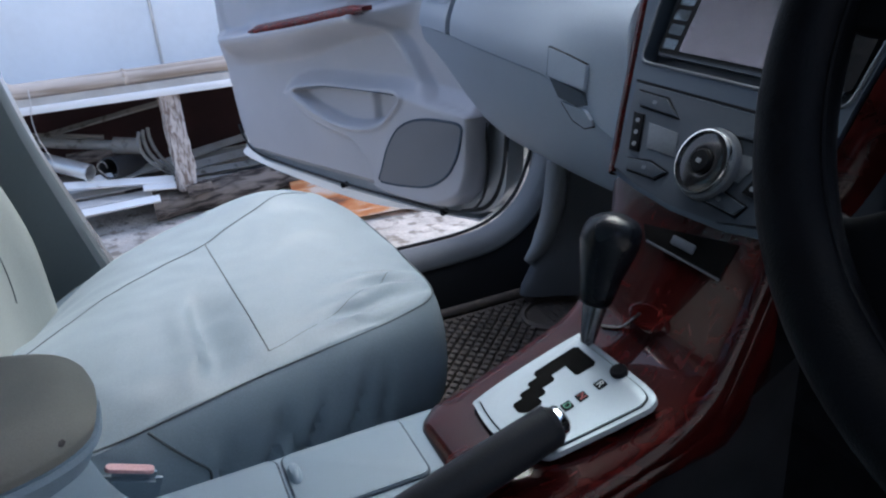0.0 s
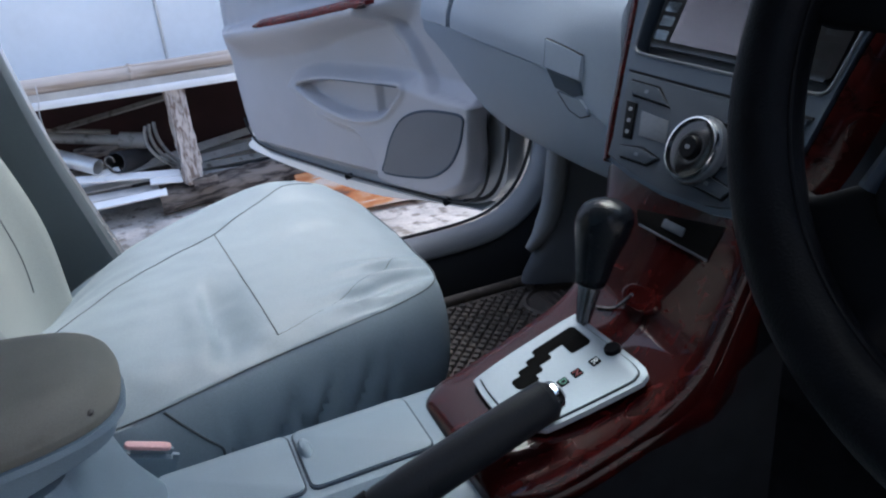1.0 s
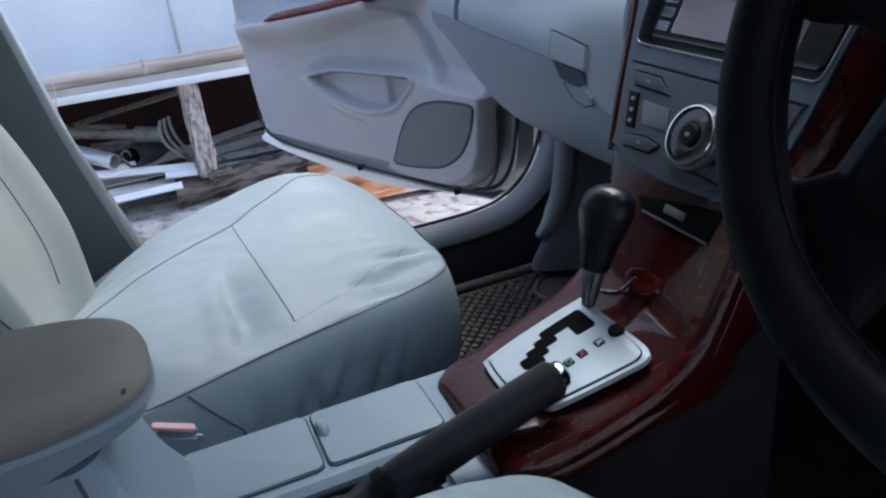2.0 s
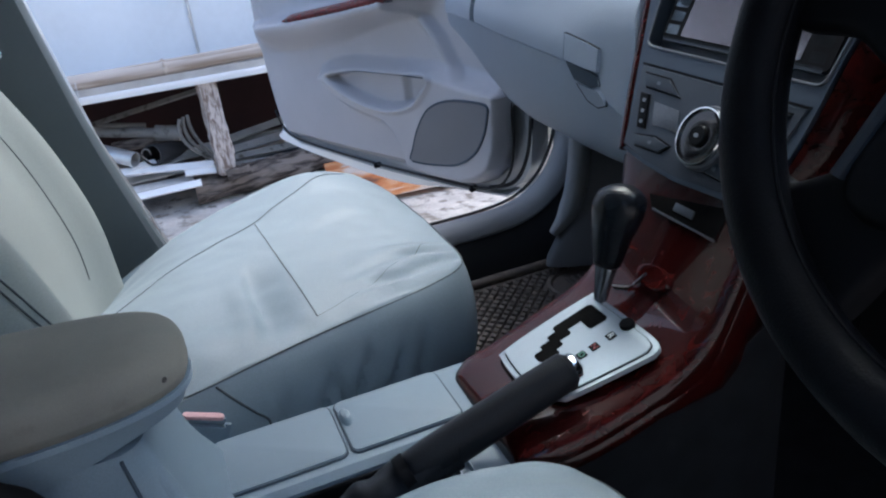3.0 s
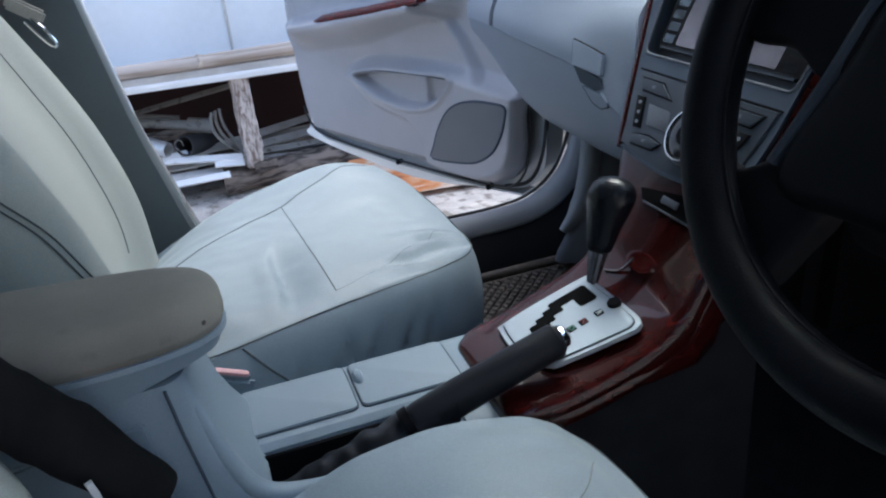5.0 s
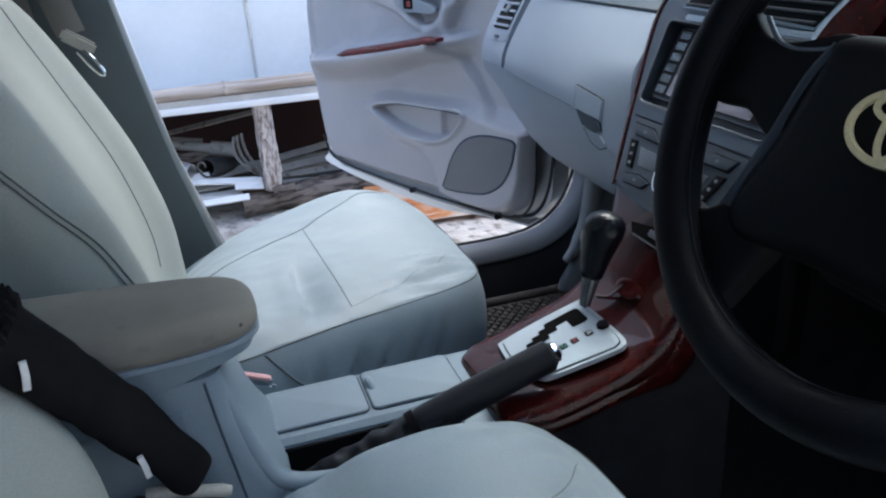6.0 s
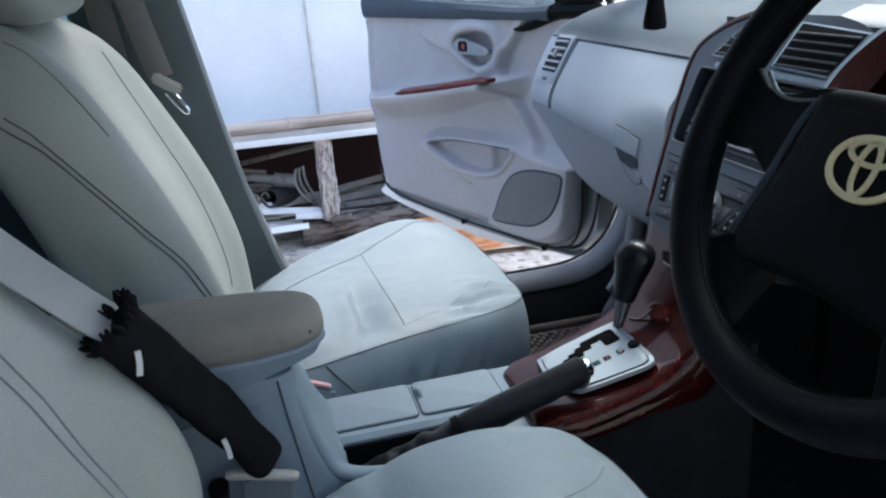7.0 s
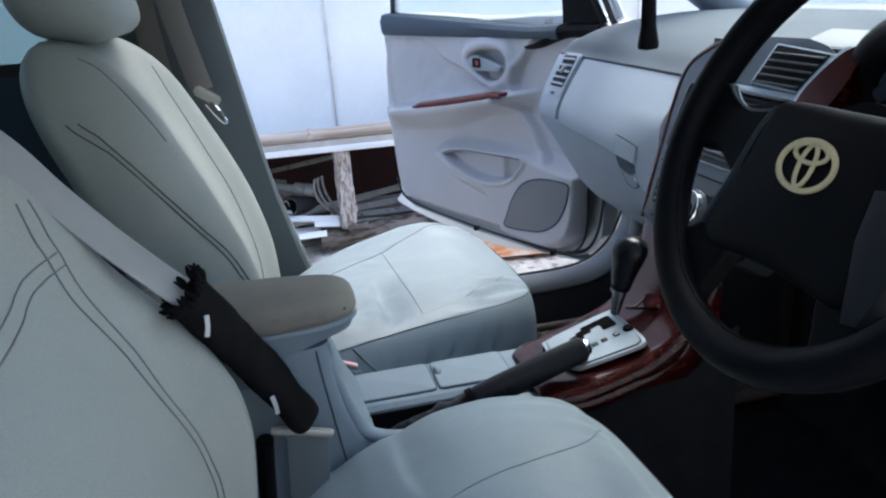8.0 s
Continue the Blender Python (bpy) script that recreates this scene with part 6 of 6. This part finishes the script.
for k, (s, z) in enumerate(strip):
    q = k / 29
    h = 0.0125 * min(1.0, 0.35 + 5 * q, 0.30 + 9 * (1 - q))
    arc = [(0.011 * math.cos(radians(g)), h * math.sin(radians(g))) for g in range(85, -86, -17)]
    rings.append([at_door(s, 0.070 + w, z + 0.003 + e) for w, e in [(-0.016, h)] + arc + [(-0.016, -h)]])
part("wood_strip", loft(rings), WOOD_LIT, door, "glossy red wood armrest strip, brightened as lit")
part("armrest_gap", tube([at_door(s, 0.066 - 0.055 * float(step(0.80, 0.955, s)), np.interp(s, (0.257, 0.46, 0.676, 0.97), (0.772, 0.738, 0.705, 0.668)) - 0.006) for s in np.linspace(0.27, 0.90, 30)], 0.0015, 6), DASH_TOP, door)
# inner handle
part("handle_bowl", sheet([[at_door(0.395 + r * 0.072 * math.cos(a), -0.026 + 0.016 * r ** 4, 0.838 + r * 0.040 * math.sin(a)) for a in np.linspace(0, 6.3, 30)] for r in (0.05, 0.4, 0.7, 0.9, 1.0)], -DN * 0.003), DOOR_TRIM, door)
hd = part("handle_lever", prism(MD, [(-s, z) for s, z in spline([(0.468, 0.852), (0.440, 0.862), (0.405, 0.855), (0.345, 0.842), (0.330, 0.832), (0.345, 0.822), (0.41, 0.822), (0.455, 0.822), (0.472, 0.834)], 36, True)], 0.014, 0.004, lo=0.002), SILVER, door, "pale satin handle lever")
part("lock_tab", prism(MD, round_rect(0.034, 0.026, 0.006, 4, -0.432, 0.842), 0.018, 0.003, lo=0.0), BLACK, hd, "black lock tab")
part("lock_flag", prism(MD, round_rect(0.014, 0.013, 0.002, 3, -0.425, 0.842), 0.0192), RED_INK, hd, "red lock flag")
# upper sill, dark
zt = lambda s: np.interp(s, (0.0, 0.08, 0.22, 0.93), (0.944, 0.944, 0.938, 0.972))
P = [[at_door(s, w, z + (zt(s) - 0.940) * f) for w, z, f in ((0.004, 0.908, 0.0), (0.010, 0.914, 0.2), (0.012, 0.928, 0.7), (0.004, 0.938, 1), (-0.015, 0.942, 1), (-0.045, 0.942, 1))] for s in np.linspace(0.12, 0.938, 44)]
part("upper_sill", sheet(P, -DN * 0.006), DASH_TOP, door, "dark blue-grey door top sill")
P = [[at_door(s, w - 0.012, z - float(step(0.08, 0.235, s)) * (0.032 + 0.018 * f)) for w, z, f in ((0.000, 0.912, 0), (0.012, 0.918, 0.2), (0.020, 0.930, 0.6), (0.016, 0.941, 1), (0.0, 0.946, 1), (-0.03, 0.946, 1))] for s in np.linspace(-0.015, 0.240, 24)]
part("sill_corner", sheet(P, -DN * 0.006), BLACK, door, "black mirror-corner trim")
part("mirror_corner", prism(MD, [(-0.112, 0.945), (-0.118, 1.10), (-0.06, 1.06), (0.012, 0.945)], -0.005, 0.004, lo=-0.03), BLACK, door, "black mirror corner")
# metal shell behind the trim
shell = spline([(0.0, 0.47), (0.02, 0.40), (0.08, 0.355), (0.20, 0.342), (0.50, 0.336), (0.80, 0.346), (0.90, 0.362), (0.95, 0.40), (0.965, 0.50), (0.985, 0.67), (0.975, 0.85), (0.955, 0.962), (0.5, 0.952), (0.0, 0.94), (-0.01, 0.7)], 90, True)
part("inner_shell", prism(MD, [(-s, z) for s, z in shell], -0.028, 0.006, 3, lo=-0.080), JAMB, door, "grey painted door shell")
outer = spline([(0.02, 0.42), (0.06, 0.335), (0.20, 0.312), (0.50, 0.268), (0.85, 0.276), (1.03, 0.291), (1.078, 0.300), (1.084, 0.310), (1.055, 0.330), (1.042, 0.37), (1.034, 0.50), (1.02, 0.67), (1.0, 0.85), (0.97, 0.962), (0.5, 0.955), (0.0, 0.945), (-0.02, 0.7)], 90, True)
part("outer_skin", prism(MD, [(-s, z) for s, z in outer], -0.080, 0.003, lo=-0.12), WHITE, door, "pale painted outer skin")
part("bottom_seal", tube([at_door(s, -0.004, z) for s, z in spline([(0.03, 0.60), (0.028, 0.48), (0.05, 0.40), (0.11, 0.360), (0.25, 0.350), (0.55, 0.346), (0.85, 0.356), (0.92, 0.385), (0.945, 0.43)], 70)], 0.0030, 8), RUBBER, door, "black rubber seal")
part("bottom_lip", sheet([[at_door(s, w, np.interp(s, (0.06, 0.2, 0.5, 0.85, 0.93), (0.352, 0.340, 0.335, 0.345, 0.372)) + e) for w, e in ((-0.052, 0.0), (-0.030, -0.002), (-0.008, -0.003))] for s in np.linspace(0.06, 0.935, 40)], (0, 0, 0.004)), JAMB, door, "grey painted bottom lip")
part("front_seal", tube([at_door(s, -0.030, z) for s, z in spline([(-0.005, 0.93), (-0.01, 0.7), (0.0, 0.52), (0.02, 0.43), (0.06, 0.375), (0.13, 0.350)], 50)], 0.005, 10), RUBBER, door, "black door seal")
part("check_link", block(at_door(-0.06, -0.03, 0.60), (0.12, 0.02, 0.035), 0.004, Matrix.Rotation(DA, 4, "Z")), BLACK, door, "black door check link")
for s, z in ((0.925, 0.425), (0.16, 0.345), (0.50, 0.338)):
    part("grommet", lathe(Matrix.Translation(at_door(s, -0.004, z + 0.003)) @ Vector(DN).to_track_quat("Z", "Y").to_matrix().to_4x4(), [(0.007, -0.01), (0.007, 0.006), (0.004, 0.008), (0.0005, 0.008)], 12), BLACK, door)
# window: glass and frame
gl = part("window_glass", sheet([[at_door(s, -0.045 - 0.02 * f, zt(s) - 0.01 + f * (0.40 - 0.26 * max(0, 0.42 - s) / 0.42)) for f in np.linspace(0, 1, 8)] for s in np.linspace(0.15, 0.935, 12)], -DN * 0.004), GLASS, door, "green tinted door glass")
gl.visible_shadow = False
fp = spline([(0.945, 0.96), (0.925, 1.12), (0.88, 1.30), (0.80, 1.37), (0.60, 1.36), (0.38, 1.29), (0.18, 1.18), (0.04, 1.06), (-0.03, 0.95)], 50)
part("window_frame", tube([at_door(s, -0.05, z) for s, z in fp], 0.014, 10), PAINT, door, "silver window frame")
part("frame_seal", tube([at_door(s * 0.985 + 0.006, -0.038, z - 0.008) for s, z in fp], 0.008, 8), RUBBER, door, "black window seal")

# ---- belts and small things ----
solo("dirt_speck", lathe(Matrix.Translation((-0.162, -0.160, 0.5845)), [(0.0004, 0.0014), (0.0016, 0.0008), (0.002, -0.001)], 10), MAT, "tiny dark dirt speck on the driver seat cushion", "speck")
belt_r = thing("driver_seat_belt", (-0.40, -0.14, 0.60), "grey seat belt strap buckled across the driver seat", "seat belt")
up_path = spline([(-0.480, -0.186, 0.796), (-0.494, -0.187, 0.810), (-0.532, -0.190, 0.854), (-0.570, -0.196, 0.905), (-0.604, -0.204, 0.956), (-0.655, -0.235, 1.02), (-0.68, -0.40, 1.09), (-0.65, -0.66, 1.16)], 50)
acr = np.array([(0.20, 0.90, 0.12)] * 50)
part("shoulder_strap", ribbon(up_path, acr, 0.047, 0.0022), BELT, belt_r)
# same webbing; the dark pillar colour paints in the shade low beside the seat
part("lap_strap", ribbon(spline([(-0.392, -0.140, 0.600), (-0.396, -0.142, 0.55), (-0.400, -0.146, 0.49), (-0.41, -0.16, 0.44)], 20), (1, 0.25, 0.05), 0.046, 0.0022), PILLAR, belt_r)
part("tongue_bar", tube(spline([(-0.430, -0.138, 0.608), (-0.410, -0.139, 0.605), (-0.385, -0.142, 0.600), (-0.364, -0.144, 0.595)], 16), np.interp(np.linspace(0, 1, 16), (0, 0.12, 0.88, 1), (0.0045, 0.0062, 0.0062, 0.0045)), 12, flat=0.8), BELT_PLASTIC, belt_r, "beige tongue bar")
part("buckle_stalk", tube(spline([(-0.438, -0.142, 0.60), (-0.444, -0.145, 0.53), (-0.448, -0.148, 0.44)], 10), (0.016,) * 10, 12, flat=0.6), BLACK, belt_r, "black buckle stalk")
cover = thing("belt_cover", (-0.44, -0.17, 0.62), "frayed black fleece belt cover with pale fastener patches", "belt cover")
cp = spline([(-0.391, -0.132, 0.611), (-0.427, -0.152, 0.690), (-0.453, -0.174, 0.745), (-0.480, -0.194, 0.800)], 34)
rings = []
T = np.gradient(cp, axis=0)
for k, (p, t) in enumerate(zip(cp, T)):
    t = t / np.linalg.norm(t)
    a = np.array((0.45, 0.70, 0.45))
    a = a - t * np.dot(a, t)
    a /= np.linalg.norm(a)
    n_ = np.cross(t, a)
    q = k / 33
    hw_ = (0.0225 + 0.002 * q + 0.003 * wav(q * 8, 1)) * (0.86 + 0.14 * float(step(0.0, 0.28, q)))
    rings.append([p + a * hw_ * math.copysign(abs(math.cos(g)) ** 0.8, math.cos(g)) * (1 + 0.06 * wav(g * 2, q * 10)) + n_ * (0.0135 + 0.002 * wav(q * 9, g)) * math.sin(g) for g in np.linspace(0, 2 * np.pi, 28, endpoint=False)])
part("sleeve", loft(rings), FLEECE, cover)
rng = random.Random(3)
bm = bmesh.new()
for k in range(46):
    g = rng.uniform(0, 6.28)
    b0 = np.array(rings[-1]).mean(0)
    p0 = np.array(rings[-1][int(g / 6.2832 * 28) % 28])
    tip_ = p0 + T[-1] / np.linalg.norm(T[-1]) * rng.uniform(0.006, 0.016) + (p0 - b0) * rng.uniform(-0.1, 0.35)
    tube([p0 - (p0 - b0) * 0.1, (p0 + tip_) / 2 + np.array((rng.uniform(-0.003, 0.003), 0, 0)), tip_], (0.004, 0.003, 0.001), 5, bm)
tagged(part("frayed_edge", bm, FLEECE, cover, "frayed fleece edge"), kind="stuff")
for best, lean in ((Vector((-0.467, -0.2065, 0.772)), 0.15), (Vector((-0.420, -0.170, 0.657)), -0.1)):
    way = Vector((lean, -0.15, 1)).normalized()
    part("fastener", ribbon([best - way * 0.011, best + Vector((0.0008, -0.0008, 0)), best + way * 0.011], (1, 0.35, 0), 0.0045, 0.003), INK, cover, "pale hook fastener")

belt_l = thing("passenger_seat_belt", (-0.49, 0.62, 0.85), "brown-grey seat belt hanging on the pillar with chrome tongue", "seat belt")
part("strap", ribbon(spline([(-0.575, 0.600, 1.30), (-0.545, 0.640, 1.10), (-0.522, 0.648, 0.97), (-0.505, 0.640, 0.895)], 30), (0.9, 0.3, 0.2), 0.044, 0.002), BELT_BROWN, belt_l)
part("return_strap", ribbon(spline([(-0.60, 0.62, 1.30), (-0.585, 0.672, 1.0), (-0.56, 0.675, 0.7), (-0.54, 0.66, 0.42)], 30), (0.9, 0.2, 0.0), 0.044, 0.002), BELT_BROWN, belt_l)
part("tongue_case", block((-0.497, 0.634, 0.884), (0.052, 0.012, 0.020), 0.004, Matrix.Rotation(radians(35), 4, "Y")), BELT_PLASTIC, belt_l, "beige tongue case")
part("tongue", tube(spline([(-0.492, 0.632, 0.872), (-0.478, 0.626, 0.855), (-0.468, 0.622, 0.836), (-0.474, 0.622, 0.832), (-0.488, 0.628, 0.848), (-0.502, 0.634, 0.868)], 24), 0.0026, 8), CHROME, belt_l, "chrome tongue loop")

tassel = thing("hanging_tassel", (0.20, 0.12, 0.96), "dark tassel hanging from the mirror", "tassel")
part("fringe", lathe(Matrix.Translation((0.12, 0.072, 0.955)), [(0.002, -0.002), (0.013, 0.000), (0.014, 0.006), (0.010, 0.03), (0.009, 0.10), (0.010, 0.14), (0.004, 0.15)], 18), FLEECE, tassel, "dark frayed fringe")
part("cord", tube([(0.12, 0.072, 1.10), (0.13, 0.05, 1.22), (0.14, 0.03, 1.32)], 0.003, 8), RUBBER, tassel)
mirror = thing("rear_view_mirror", (0.16, 0, 1.36), "black rear-view mirror under the roof edge", "mirror")
part("housing", block((0.13, 0.0, 1.345), (0.03, 0.24, 0.065), 0.012), BLACK, mirror)
part("stem", tube([(0.145, 0, 1.35), (0.18, 0, 1.385), (0.20, 0, 1.40)], 0.01, 10), BLACK, mirror)
